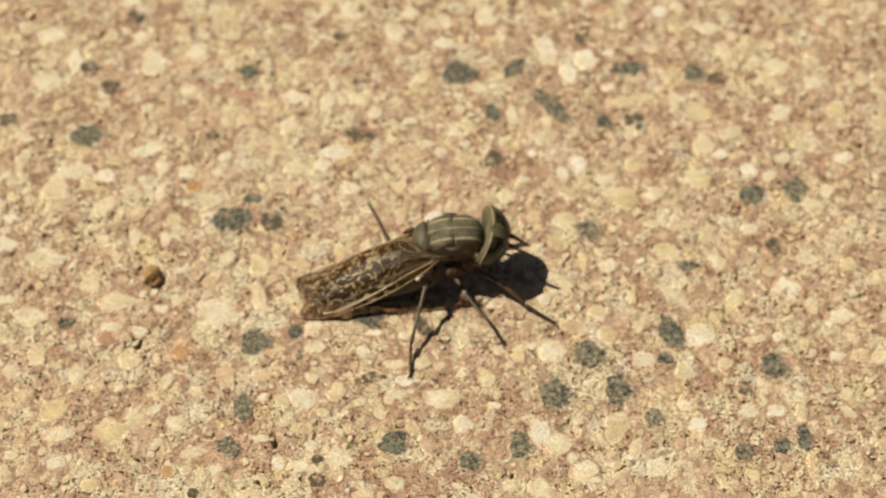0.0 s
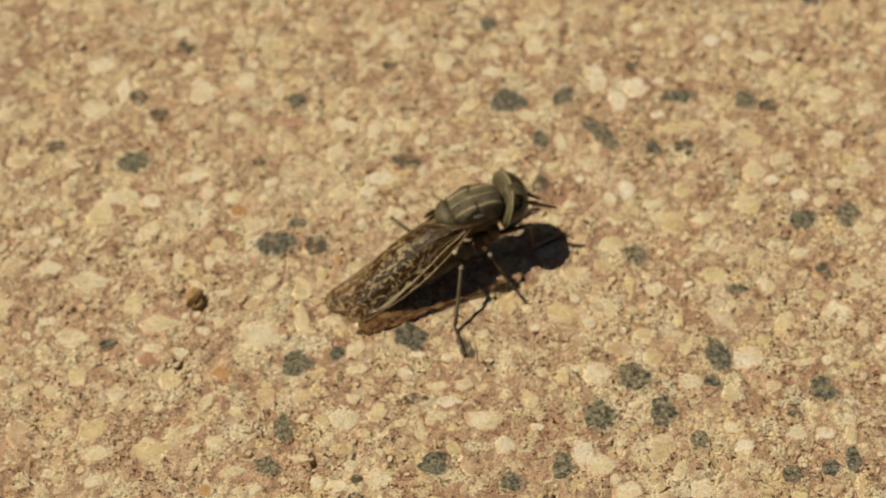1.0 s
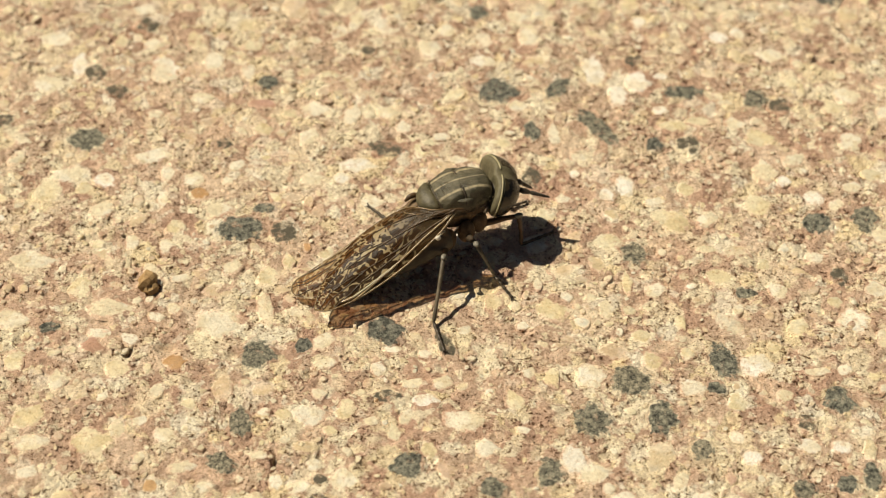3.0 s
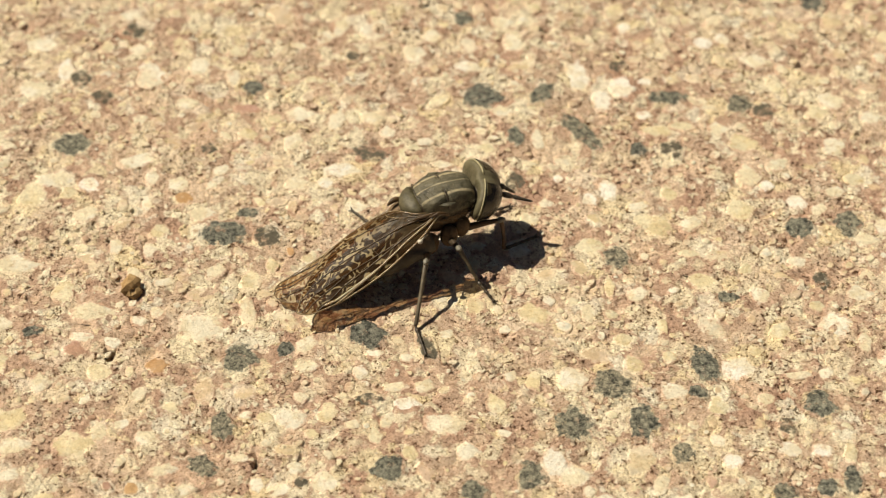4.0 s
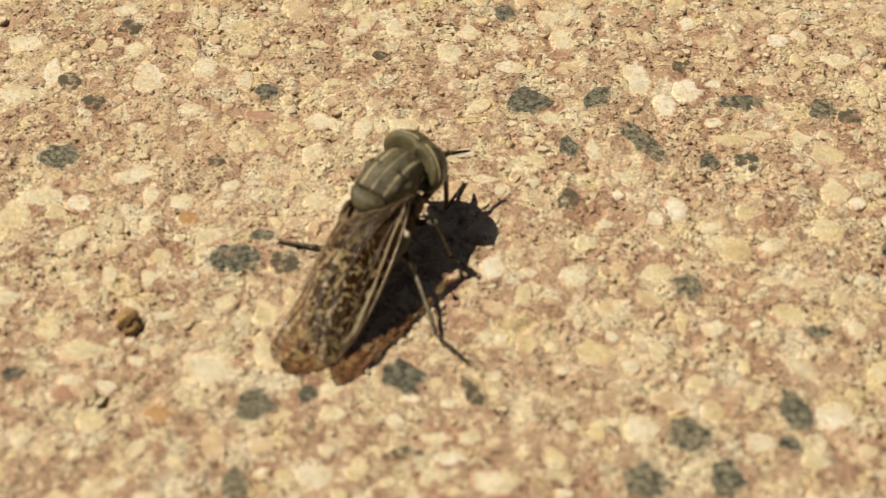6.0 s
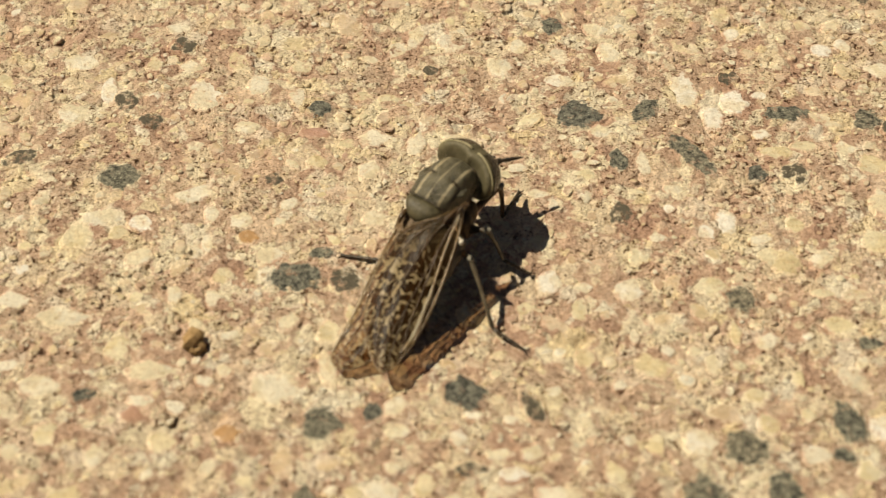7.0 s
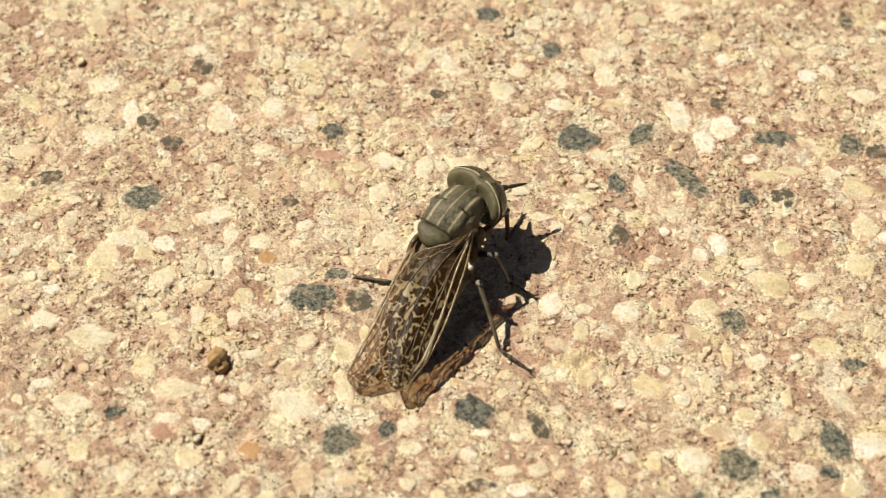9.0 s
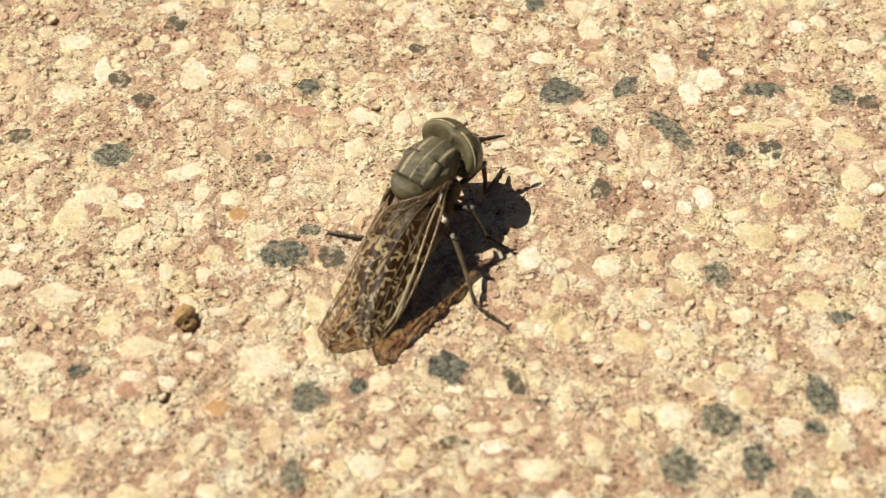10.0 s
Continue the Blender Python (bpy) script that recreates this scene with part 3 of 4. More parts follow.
LIGHT_l = [(-3.98, -6.27, 0.32, 0.34, 0, 2), (-1.6, -6.43, 0.32, 0.45, 0, 2), (3.32, -3.47, 0.32, 0.41, 0, 0),
    (3.76, 1.02, 0.24, 0.49, 0, 1), (3.13, -1.11, 0.28, 0.36, 0, 1), (4.81, 0.4, 0.33, 0.31, 0, 0),
    (5.76, 0.39, 0.28, 0.31, 0, 0), (6.33, -0.23, 0.38, 0.61, 0, 0), (4.92, -7.58, 0.54, 0.77, 0, 1),
    (-0.35, -7.13, 0.36, 0.5, 0, 2), (3.04, -6.18, 0.36, 0.28, 0, 0), (-4.48, -7.92, 0.36, 0.33, 0, 0),
    (6.1, -8.81, 0.31, 0.38, 0, 0), (-0.61, -2.57, 0.33, 0.29, 0, 0), (0.9, -1.39, 0.37, 0.36, 0, 0)]
LIGHT_m = [(8.27, 0.83, 0.52, 0.43, 0, 0), (7.21, 1.15, 0.24, 0.74, 0, 2), (10.69, 1.58, 0.67, 0.62, 0, 2),
    (7.15, -0.23, 0.33, 0.37, 0, 2), (13.56, -1.04, 0.51, 0.54, 0, 2), (13.01, 0.79, 0.52, 0.49, 0, 0),
    (12.53, 2.19, 0.34, 0.31, 0, 2), (16.82, 0.91, 0.52, 0.5, 0, 0), (18.56, 0.59, 0.47, 0.43, 0, 2),
    (17.88, -2.12, 0.81, 0.48, 0, 0), (14.05, -3.26, 0.65, 0.29, 0, 0), (15.1, -3.13, 0.37, 0.41, 0, 0),
    (9.39, -4.1, 0.5, 0.4, 0, 1), (10.94, -4.83, 0.5, 0.51, 0, 2), (9.26, -2.35, 0.32, 0.41, 0, 2)]
LIGHT_n = [(13.49, -6.81, 0.49, 0.39, 0, 1), (14.62, -6.82, 0.4, 0.33, 0, 1), (10.83, -6.38, 0.36, 0.39, 0, 0),
    (15.63, -6.83, 0.31, 0.61, 0, 2), (8.68, -8.42, 0.4, 0.49, 0, 0), (11.58, -8.31, 0.22, 0.22, 0, 1),
    (17.64, -6.01, 0.36, 0.39, 0, 0), (16.78, -1.52, 0.33, 0.66, 0, 0), (11.4, -0.12, 0.28, 0.31, 0, 0),
    (10.31, 3.0, 0.53, 0.32, 0, 2), (14.61, 2.65, 0.53, 0.38, 0, 0), (15.1, 0.31, 0.38, 0.37, 0, 2),
    (17.4, -4.16, 0.46, 0.41, 0, 0), (9.12, -0.85, 0.33, 0.42, 0, 2), (12.8, -4.41, 0.46, 0.4, 0, 0)]
LIGHT_o = [(12.54, -2.08, 0.33, 0.36, 0, 2)]

BIG_DARK = DARK_a + DARK_b + DARK_c + DARK_d
BIG_LIGHT = LIGHT_a + LIGHT_b + LIGHT_c + LIGHT_d + LIGHT_e + LIGHT_f + LIGHT_g + LIGHT_h + LIGHT_i + LIGHT_j + LIGHT_k + LIGHT_l + LIGHT_m + LIGHT_n + LIGHT_o

BEDS = {}
for stone in BIG_DARK + BIG_LIGHT:
    for i in (-1, 0, 1):
        for j in (-1, 0, 1):
            BEDS.setdefault((int(stone[0] // 3) + i, int(stone[1] // 3) + j), []).append(stone)


def hollow(x, y):
    """How far the cement sinks where a placed stone fills it."""
    deep = 0.0
    for sx, sy, w, d, turn, _ in BEDS.get((int(x // 3), int(y // 3)), ()):
        c, n = math.cos(radians(turn)), math.sin(radians(turn))
        q = ((x - sx) * c + (y - sy) * n) ** 2 / w ** 2 + ((y - sy) * c - (x - sx) * n) ** 2 / d ** 2
        if q < 1:
            deep = max(deep, 1 - q)
    return 0.09 * min(1.0, max(0.0, 2.2 * deep - 0.9))


NEAR = (-23.0, 26.0, -13.5, 23.5)
STEP = 0.1


# deep pores of the cement: x, y, half width, half length, depth
PITS = [(-11.71, -2.50, 0.13, 0.26, 0.9), (-5.9, -7.7, 0.07, 0.40, 0.6), (-10.2, -2.35, 0.30, 0.22, 0.3), (2.9, -3.2, 0.12, 0.10, 0.5)]


def relief(x, y):
    """The height of the cement between the stones."""
    e = min(x - NEAR[0], NEAR[1] - x, y - NEAR[2], NEAR[3] - y)
    fade = max(0.0, min(1.0, e / 4))
    p = Vector((x * 0.9, y * 0.9, 3.1))
    h = 0.06 * noise.noise(p * 0.35) + 0.07 * noise.noise(p * 1.1) + 0.08 * noise.noise(p * 2.3) + 0.08 * noise.noise(p * 4.6)
    pit = noise.noise(Vector((x * 1.3, y * 1.3, 7.7)))
    hole = sum(d * math.exp(-(((x - a) / w) ** 2 + ((y - b) / l) ** 2)) for a, b, w, l, d in PITS if abs(x - a) < 1 and abs(y - b) < 1)
    loose = noise.noise(Vector((x * 0.38, y * 0.38, 5.3)))
    pock = max(0.0, noise.noise(Vector((x * 2.1, y * 2.1, 1.7))) - 0.12) * max(0.0, min(1.0, 0.5 + 2.5 * loose))
    return fade * (h - 0.04 - 0.5 * max(0.0, pit - 0.42) - 0.15 * pock) - hollow(x, y) - hole


def bed(x, y):
    """The mean level on which a stone is bedded."""
    return 0.06 * noise.noise(Vector((x * 0.315, y * 0.315, 1.085))) - 0.04


def build_paving():
    """One sheet: fine round the fly, coarse out to the far edge."""
    nx, ny = round((NEAR[1] - NEAR[0]) / STEP), round((NEAR[3] - NEAR[2]) / STEP)
    xs = [NEAR[0] + (NEAR[1] - NEAR[0]) * i / nx for i in range(nx + 1)]
    ys = [NEAR[2] + (NEAR[3] - NEAR[2]) * j / ny for j in range(ny + 1)]
    verts = [(x * U, y * U, relief(x, y) * U) for y in ys for x in xs]
    row = nx + 1
    faces = [(j * row + i, j * row + i + 1, (j + 1) * row + i + 1, (j + 1) * row + i) for j in range(ny) for i in range(nx)]
    far = 8000.0
    n = len(verts)
    verts += [(sx * far * U, sy * far * U, 0.0) for sx, sy in ((-1, -1), (1, -1), (1, 1), (-1, 1))]
    south, north = [i for i in range(row)], [ny * row + i for i in range(row)]
    west, east = [j * row for j in range(ny + 1)], [j * row + nx for j in range(ny + 1)]
    faces += [(n, n + 1, *south[::-1]), (n + 1, n + 2, *east[::-1]), (n + 2, n + 3, *north), (n + 3, n, *west)]
    mesh = bpy.data.meshes.new("pavement")
    mesh.from_pydata(verts, [], faces)
    mesh.materials.append(CEMENT)
    for f in mesh.polygons:
        f.use_smooth = True
    return tagged(new("pavement", mesh), "pinkish exposed-aggregate concrete paving in full sun", "pavement", kind="structure")


pavement = build_paving()


# ---- the fly ----
# edges of the folded wings from root to tip, in the fly's space: the right one lies over the left one
WING_EDGES = {
    -1: ([(-2.0, -0.76, 2.98), (-2.5, -0.92, 2.62), (-3.1, -1.04, 2.25), (-4.2, -1.16, 1.68), (-5.3, -1.26, 1.28),
          (-6.5, -1.30, 0.98), (-7.4, -1.20, 0.80), (-7.92, -1.08, 0.75), (-8.25, -0.82, 0.74)],
         [(-2.1, -0.62, 2.98), (-2.75, -0.15, 2.78), (-3.15, 0.5, 2.58), (-3.5, 0.92, 2.28), (-4.4, 1.06, 1.96), (-5.3, 1.0, 1.68),
          (-6.15, 0.84, 1.38), (-6.85, 0.52, 1.10), (-7.5, 0.05, 0.92), (-7.98, -0.48, 0.78), (-8.25, -0.82, 0.74)], 0.34),
    1: ([(-2.2, 0.85, 2.75), (-2.66, 1.12, 2.3), (-3.2, 1.24, 2.0), (-3.9, 1.29, 1.72), (-5.1, 1.25, 1.36),
         (-6.5, 1.16, 0.92), (-7.6, 1.15, 0.60), (-8.15, 1.1, 0.45), (-8.42, 0.80, 0.40)],
        [(-2.3, 0.6, 2.7), (-2.9, 0.1, 2.5), (-3.3, -0.1, 2.35), (-4.2, -0.3, 1.9), (-5.2, -0.4, 1.5), (-6.2, -0.4, 1.15),
         (-7.0, -0.4, 0.80), (-7.5, -0.3, 0.62), (-8.0, -0.02, 0.46), (-8.38, 0.42, 0.40), (-8.42, 0.80, 0.40)], 0.2),
}


def smooth_rows(rows, count):
    """Rows of numbers resampled along a smooth curve through them."""
    out = []
    for k in range(count):
        t = k / (count - 1) * (len(rows) - 1)
        i = min(int(t), len(rows) - 2)
        f = t - i
        p0, p1, p2, p3 = (rows[min(max(j, 0), len(rows) - 1)] for j in (i - 1, i, i + 1, i + 2))
        out.append(tuple(0.5 * (2 * b + (c - a) * f + (2 * a - 5 * b + 4 * c - d) * f * f + (3 * b - a - 3 * c + d) * f ** 3) for a, b, c, d in zip(p0, p1, p2, p3)))
    return out


FINE_EDGES = {side: (smooth_rows(front, 201), smooth_rows(rear, 201), arch) for side, (front, rear, arch) in WING_EDGES.items()}


def wing_point(side, s, share):
    """A point of a folded wing and its distance from the front edge: s from root to tip, share from the front to the rear edge."""
    front, rear, arch = FINE_EDGES[side]
    k = round(min(1.0, max(0.0, s)) * 200)
    a, b = Vector(front[k]), Vector(rear[k])
    p = a.lerp(b, share)
    # the membrane is pleated along its veins and arches over the abdomen
    pleat = 0.022 * math.sin(share * 19) * math.sin(math.pi * min(1.0, 1.1 * s)) ** 0.5
    p.z += 4 * share * (1 - share) * arch * math.sin(math.pi * s ** 0.8) + pleat
    return p, share * (b - a).length


def build_wing(side, fly):
    bm = bmesh.new()
    uv = bm.loops.layers.uv.new("UVMap")
    ns, nw, grid, flat = 66, 28, [], {}
    for i in range(ns + 1):
        s = 0.004 + 0.992 * i / ns
        line = []
        for j in range(nw + 1):
            p, w = wing_point(side, s, j / nw)
            v = bm.verts.new(p)
            flat[v] = (s * 6.8, w - 0.8 + 4.0 * side)
            line.append(v)
        grid.append(line)
    for a, b in zip(grid, grid[1:]):
        for j in range(nw):
            f = bm.faces.new((a[j], a[j + 1], b[j + 1], b[j]))
            for loop in f.loops:
                loop[uv].uv = flat[loop.vert]
    wing = part("wing", bm, WING, fly, "smoky brown translucent wing with pale mottling")

    def vein(points, r0, r1, material, label=""):
        bm = bmesh.new()
        n = 18
        pts = []
        for k in range(n + 1):
            t = k / n * (len(points) - 1)
            i = min(int(t), len(points) - 2)
            a, b = points[i], points[i + 1]
            s, share = a[0] + (b[0] - a[0]) * (t - i), a[1] + (b[1] - a[1]) * (t - i)
            pts.append(wing_point(side, s, share)[0] + Vector((0, 0, 0.012)))
        tube(bm, pts, [r0 + (r1 - r0) * k / n for k in range(n + 1)], 6)
        part("vein", bm, material, wing, label)

    vein([(0.0, 0.0), (0.3, 0.0), (0.6, 0.0), (0.85, 0.0), (0.985, 0.0)], 0.05, 0.026, COSTA, "pale brown front edge of the wing")
    vein([(0.02, 0.12), (0.3, 0.13), (0.55, 0.06), (0.66, 0.0)], 0.045, 0.05, COSTA)
    if side < 0:
        # pale vein piece; the glint along it is painted by the light material
        vein([(0.40, 0.10), (0.52, 0.09), (0.66, 0.05)], 0.035, 0.05, HAIR, "pale thickened vein with a painted highlight")
        vein([(0.13, 0.95), (0.15, 0.70), (0.20, 0.55), (0.27, 0.62), (0.31, 0.80), (0.30, 0.97)], 0.022, 0.018, COSTA)
    vein([(0.02, 0.16), (0.3, 0.22), (0.6, 0.19), (0.80, 0.0)], 0.035, 0.022, VEIN)
    vein([(0.30, 0.22), (0.55, 0.32), (0.8, 0.25), (0.93, 0.0)], 0.028, 0.018, VEIN)
    vein([(0.55, 0.32), (0.78, 0.42), (0.98, 0.2)], 0.022, 0.015, VEIN)
    vein([(0.02, 0.25), (0.3, 0.42), (0.55, 0.55), (0.8, 0.68), (0.92, 0.95)], 0.034, 0.016, VEIN)
    vein([(0.42, 0.48), (0.6, 0.72), (0.78, 0.97)], 0.022, 0.014, VEIN)
    vein([(0.02, 0.3), (0.25, 0.62), (0.45, 0.80), (0.62, 0.99)], 0.03, 0.014, VEIN)
    vein([(0.03, 0.4), (0.2, 0.78), (0.38, 0.97)], 0.026, 0.014, VEIN)
    vein([(0.05, 0.98), (0.3, 0.995), (0.6, 0.995), (0.85, 0.995), (0.985, 0.99)], 0.022, 0.022, COSTA)
    for a, b in (((0.42, 0.26), (0.44, 0.48)), ((0.62, 0.60), (0.66, 0.36)), ((0.5, 0.6), (0.46, 0.81)), ((0.70, 0.63), (0.68, 0.86)), ((0.22, 0.38), (0.25, 0.62))):
        vein([a, b], 0.018, 0.016, VEIN)
    bm = bmesh.new()
    tube(bm, [wing_point(side, 0.64 + 0.09 * k / 6, 0.05 + 0.004 * k)[0] for k in range(7)], [0.03, 0.06, 0.075, 0.08, 0.075, 0.06, 0.03], 8, 0.6)
    part("wing_spot", bm, COSTA, wing, "pale brown mark on the wing edge")
    return wing


def build_head(fly):
    head_at = pose(0.20 * U, 0.15 * U, 2.47 * U, 8, 17, -17)

    def outline(a):
        c, s = math.cos(a), math.sin(a)
        r = 1.0 / math.sqrt((c / 1.33) ** 2 + (s / (0.80 if s > 0 else 0.98)) ** 2)
        return r * (1 - 0.09 * math.exp(-((a - math.pi / 2) / 0.25) ** 2))

    def front(rho):
        return 0.80 * max(0.0, 1 - rho ** 2.0) ** 0.55

    def swept(y):
        """How far the sides of the head lie behind its middle."""
        return 0.20 * (y / 1.33) ** 2

    seg, bm, rings = 64, bmesh.new(), []
    for x, rho in [(-0.20, 0.06), (-0.21, 0.2), (-0.22, 0.35), (-0.235, 0.5), (-0.25, 0.65), (-0.255, 0.8), (-0.225, 0.9), (-0.16, 0.965), (-0.04, 0.995), (0.08, 1.0)] + [(0.08 + front(r), r) for r in (0.985, 0.95, 0.88, 0.78, 0.65, 0.5, 0.3, 0.06)]:
        rings.append([bm.verts.new((x, rho * outline(a) * math.cos(a), rho * outline(a) * math.sin(a))) for a in (2 * math.pi * k / seg for k in range(seg))])
    ring_skin(bm, rings)
    for v in bm.verts:
        if v.co.x < 0.0:
            seam = math.exp(-(v.co.y / 0.10) ** 2) * max(0.0, min(1.0, (v.co.z + 0.1) / 0.5))
            v.co.x += 0.07 * math.exp(-((abs(v.co.y) - 0.6) / 0.35) ** 2) - 0.05 * seam
    for v in bm.verts:
        v.co.x -= swept(v.co.y)
    head = part("head", bm, FACE, fly, "grey-green helmet-shaped head")
    head.matrix_basis = head_at
    for side in (1, -1):
        bm, rows = bmesh.new(), []
        for i in range(11):
            rho = 0.22 + 0.80 * i / 10
            row = []
            for k in range(19):
                a = radians(-72 + 140 * k / 18)
                edge = min(1.0, 3 * (1 - abs(2 * k / 18 - 1)), 2.5 * i / 10 + 0.05)
                x = 0.09 + front(min(rho, 0.999)) + 0.07 * edge
                r = rho * outline(a if side > 0 else math.pi - a) * (1 + 0.02 * edge)
                row.append(bm.verts.new(((x if rho < 1 else 0.07) - swept(r * math.cos(a)), side * r * math.cos(a), r * math.sin(a))))
            rows.append(row)
        for a, b in zip(rows, rows[1:]):
            for k in range(18):
                bm.faces.new((a[k], a[k + 1], b[k + 1], b[k]))
        part("eye", bm, EYE, head, "dark olive compound eye with brown bands")
        bm = bmesh.new()
        tube(bm, [(-0.02 - swept(outline(a) * math.cos(a)), side * 1.005 * outline(a) * math.cos(a), 1.005 * outline(a) * math.sin(a)) for a in (radians(-78 + 158 * k / 24) for k in range(25))], [0.035] * 25, 6)
        part("eye_rim", bm, RIM, head, "pale yellowish rim behind the eye")
        bm = bmesh.new()
        base, tip = Vector((0.90, side * 0.22, 0.06)), Vector((2.08, -0.62, 0.20)) if side < 0 else Vector((1.68, 0.20, -0.30))
        line = [base.lerp(tip, t) for t in (0, 0.08, 0.2, 0.3, 0.36, 0.42, 0.6, 0.8, 0.93, 1.0)]
        tube(bm, line, [0.08, 0.11, 0.12, 0.09, 0.055, 0.085, 0.07, 0.055, 0.04, 0.015], 8)
        part("antenna", bm, ANTENNA, head, "black jointed antenna")
        bm = bmesh.new()
        tube(bm, [(0.35, side * 0.18, -0.75), (0.55, side * 0.2, -1.0), (0.5, side * 0.2, -1.3), (0.4, side * 0.18, -1.5)], [0.10, 0.13, 0.10, 0.03], 8)
        part("palp", bm, PLEURA, head)
    bm = bmesh.new()
    tube(bm, [(0.25, 0, -0.7), (0.28, 0, -1.1), (0.2, 0, -1.55), (0.15, 0, -1.75)], [0.14, 0.11, 0.09, 0.05], 8)
    part("proboscis", bm, ANTENNA, head, "short black proboscis")
    bm = bmesh.new()
    blob(bm, (-0.14, -0.03, 0.36), (0.05, 0.07, 0.05), 6, 10)
    part("ocellar_tubercle", bm, HALTERE, head, "small pale bright spot behind the crown")
    return head


def build_body(fly):
    bm = bmesh.new()
    loft(bm, smooth_rows([(-0.02, 2.40, 0.25, 0.2, 0.2), (-0.12, 2.40, 0.62, 0.50, 0.55), (-0.35, 2.36, 0.86, 0.74, 0.70), (-0.8, 2.30, 1.00, 0.90, 0.80), (-1.4, 2.26, 1.06, 0.98, 0.85),
              (-1.85, 2.22, 1.04, 0.93, 0.85), (-2.2, 2.18, 0.94, 0.82, 0.80), (-2.42, 2.12, 0.78, 0.68, 0.85), (-2.55, 2.06, 0.6, 0.5, 0.6)], 60), 72, 2.2)
    for v in bm.verts:   # furrows and plates of the back
        x, y, up = v.co.x, abs(v.co.y), max(0.0, min(1.0, (v.co.z - 2.45) / 0.4))
        across = x + 1.30 + 0.30 * (y - 0.45) ** 2 - 0.12 * (y - 0.45)
        drop = 0.12 * math.exp(-(across / 0.055) ** 2) * max(0.0, min(1.0, (y - 0.28) / 0.15))
        along = 0.04 * math.exp(-((y - 0.56) / 0.05) ** 2) * (1 if x > -2.4 else 0)
        rise = 0.13 * math.exp(-((y - 0.80) / 0.20) ** 2 - ((x + 1.75) / 0.35) ** 2) + 0.11 * math.exp(-((y - 0.75) / 0.2) ** 2 - ((x + 0.85) / 0.28) ** 2)
        v.co.z += up * (rise + 0.5 * along - drop)
        v.co.y *= 1 - 0.22 * max(0.0, min(1.0, (2.35 - v.co.z) / 0.8))
    thorax = part("thorax", bm, THORAX, fly, "grey-olive thorax with pale lengthwise stripes")
    askew = pose(0, 0.25 * U, 2.42 * U, 6, 0, -8) @ pose(0, 0, -2.3 * U) @ Matrix.Diagonal((1.0, 0.88, 1.0, 1.0))
    thorax.matrix_basis = askew
    for side in (1, -1):
        bm, line = bmesh.new(), []
        for k in range(14):
            y = 0.28 + 0.72 * k / 13
            line.append((-1.30 - 0.30 * (y - 0.45) ** 2 + 0.12 * (y - 0.45), side * y, 2.245 + 0.97 * max(0.0, 1 - (y / 1.055) ** 2.2) ** (1 / 2.2) - 0.015))
        tube(bm, line, [0.012] + [0.034] * 12 + [0.012], 6)
        part("suture", bm, DARKLEG, thorax, "dark furrow across the thorax")
        bm = bmesh.new()
        blob(bm, (-0.70, side * 0.80, 2.52), (0.34, 0.22, 0.22), 8, 12)
        part("shoulder_lobe", bm, FACE, thorax)
        bm = bmesh.new()
        blob(bm, (-1.40, side * 0.68, 1.90), (1.0, 0.32, 0.72), 10, 16)
        part("side_plate", bm, PLEURA, thorax, "grey-brown side of the thorax")
        bm = bmesh.new()
        loft(bm, [(-0.9, 2.90, 0.02, 0.02, 0.02), (-1.1, 2.96, 0.20, 0.04, 0.1), (-1.5, 3.02, 0.26, 0.05, 0.1), (-1.75, 3.02, 0.05, 0.03, 0.05)], 12)
        for v in bm.verts:
            v.co.y += side * 0.80
            v.co.z -= 0.12
        part("back_plate", bm, THORAX, thorax)
    bm = bmesh.new()
    blob(bm, (-2.55, 0.05, 1.60), (1.0, 0.92, 0.80), 10, 16)
    part("waist", bm, PLEURA, thorax)
    bm = bmesh.new()
    blob(bm, (-1.45, 0.05, 1.45), (1.0, 0.55, 0.5), 10, 16)
    blob(bm, (-0.60, 0.05, 1.70), (0.62, 0.62, 0.62), 10, 16)
    part("breast_plate", bm, PLEURA, thorax)
    bm = bmesh.new()
    tube(bm, [(-2.26 - 0.10 * math.cos(a * 1.2), 0.88 * math.sin(a), 2.60 + 0.30 * math.cos(a)) for a in (radians(-78 + 156 * k / 20) for k in range(21))], [0.026] * 21, 6)
    part("suture", bm, DARKLEG, thorax, "dark furrow across the thorax")
    bm = bmesh.new()
    loft(bm, [(-2.22, 2.60, 0.60, 0.10, 0.4), (-2.32, 2.64, 0.78, 0.20, 0.4), (-2.5, 2.65, 0.80, 0.22, 0.4), (-2.72, 2.62, 0.66, 0.19, 0.4), (-2.92, 2.55, 0.42, 0.13, 0.3), (-3.0, 2.48, 0.16, 0.05, 0.1)], 24)
    part("scutellum", bm, SCUTE, fly, "rounded grey-olive shield plate behind the thorax").matrix_basis = askew
    bm, rows = bmesh.new(), []
    for i in range(36):
        t = i / 35
        x = -2.35 - 4.95 * t
        swell = (math.sin(math.pi * min(1, 0.32 + 0.66 * t)) ** 0.55)
        step = 1.0 - 0.05 * (1 - ((t * 7) % 1.0))
        rows.append((x, 1.50 - 0.85 * t, (1.20 - 0.30 * t) * swell * step, (0.74 - 0.18 * t) * swell * step, 0.60 * swell * step))
    loft(bm, rows, 28)
    part("abdomen", bm, ABDOMEN, fly, "grey-brown segmented abdomen under the wings")
    rnd = random.Random(7)
    bm = bmesh.new()
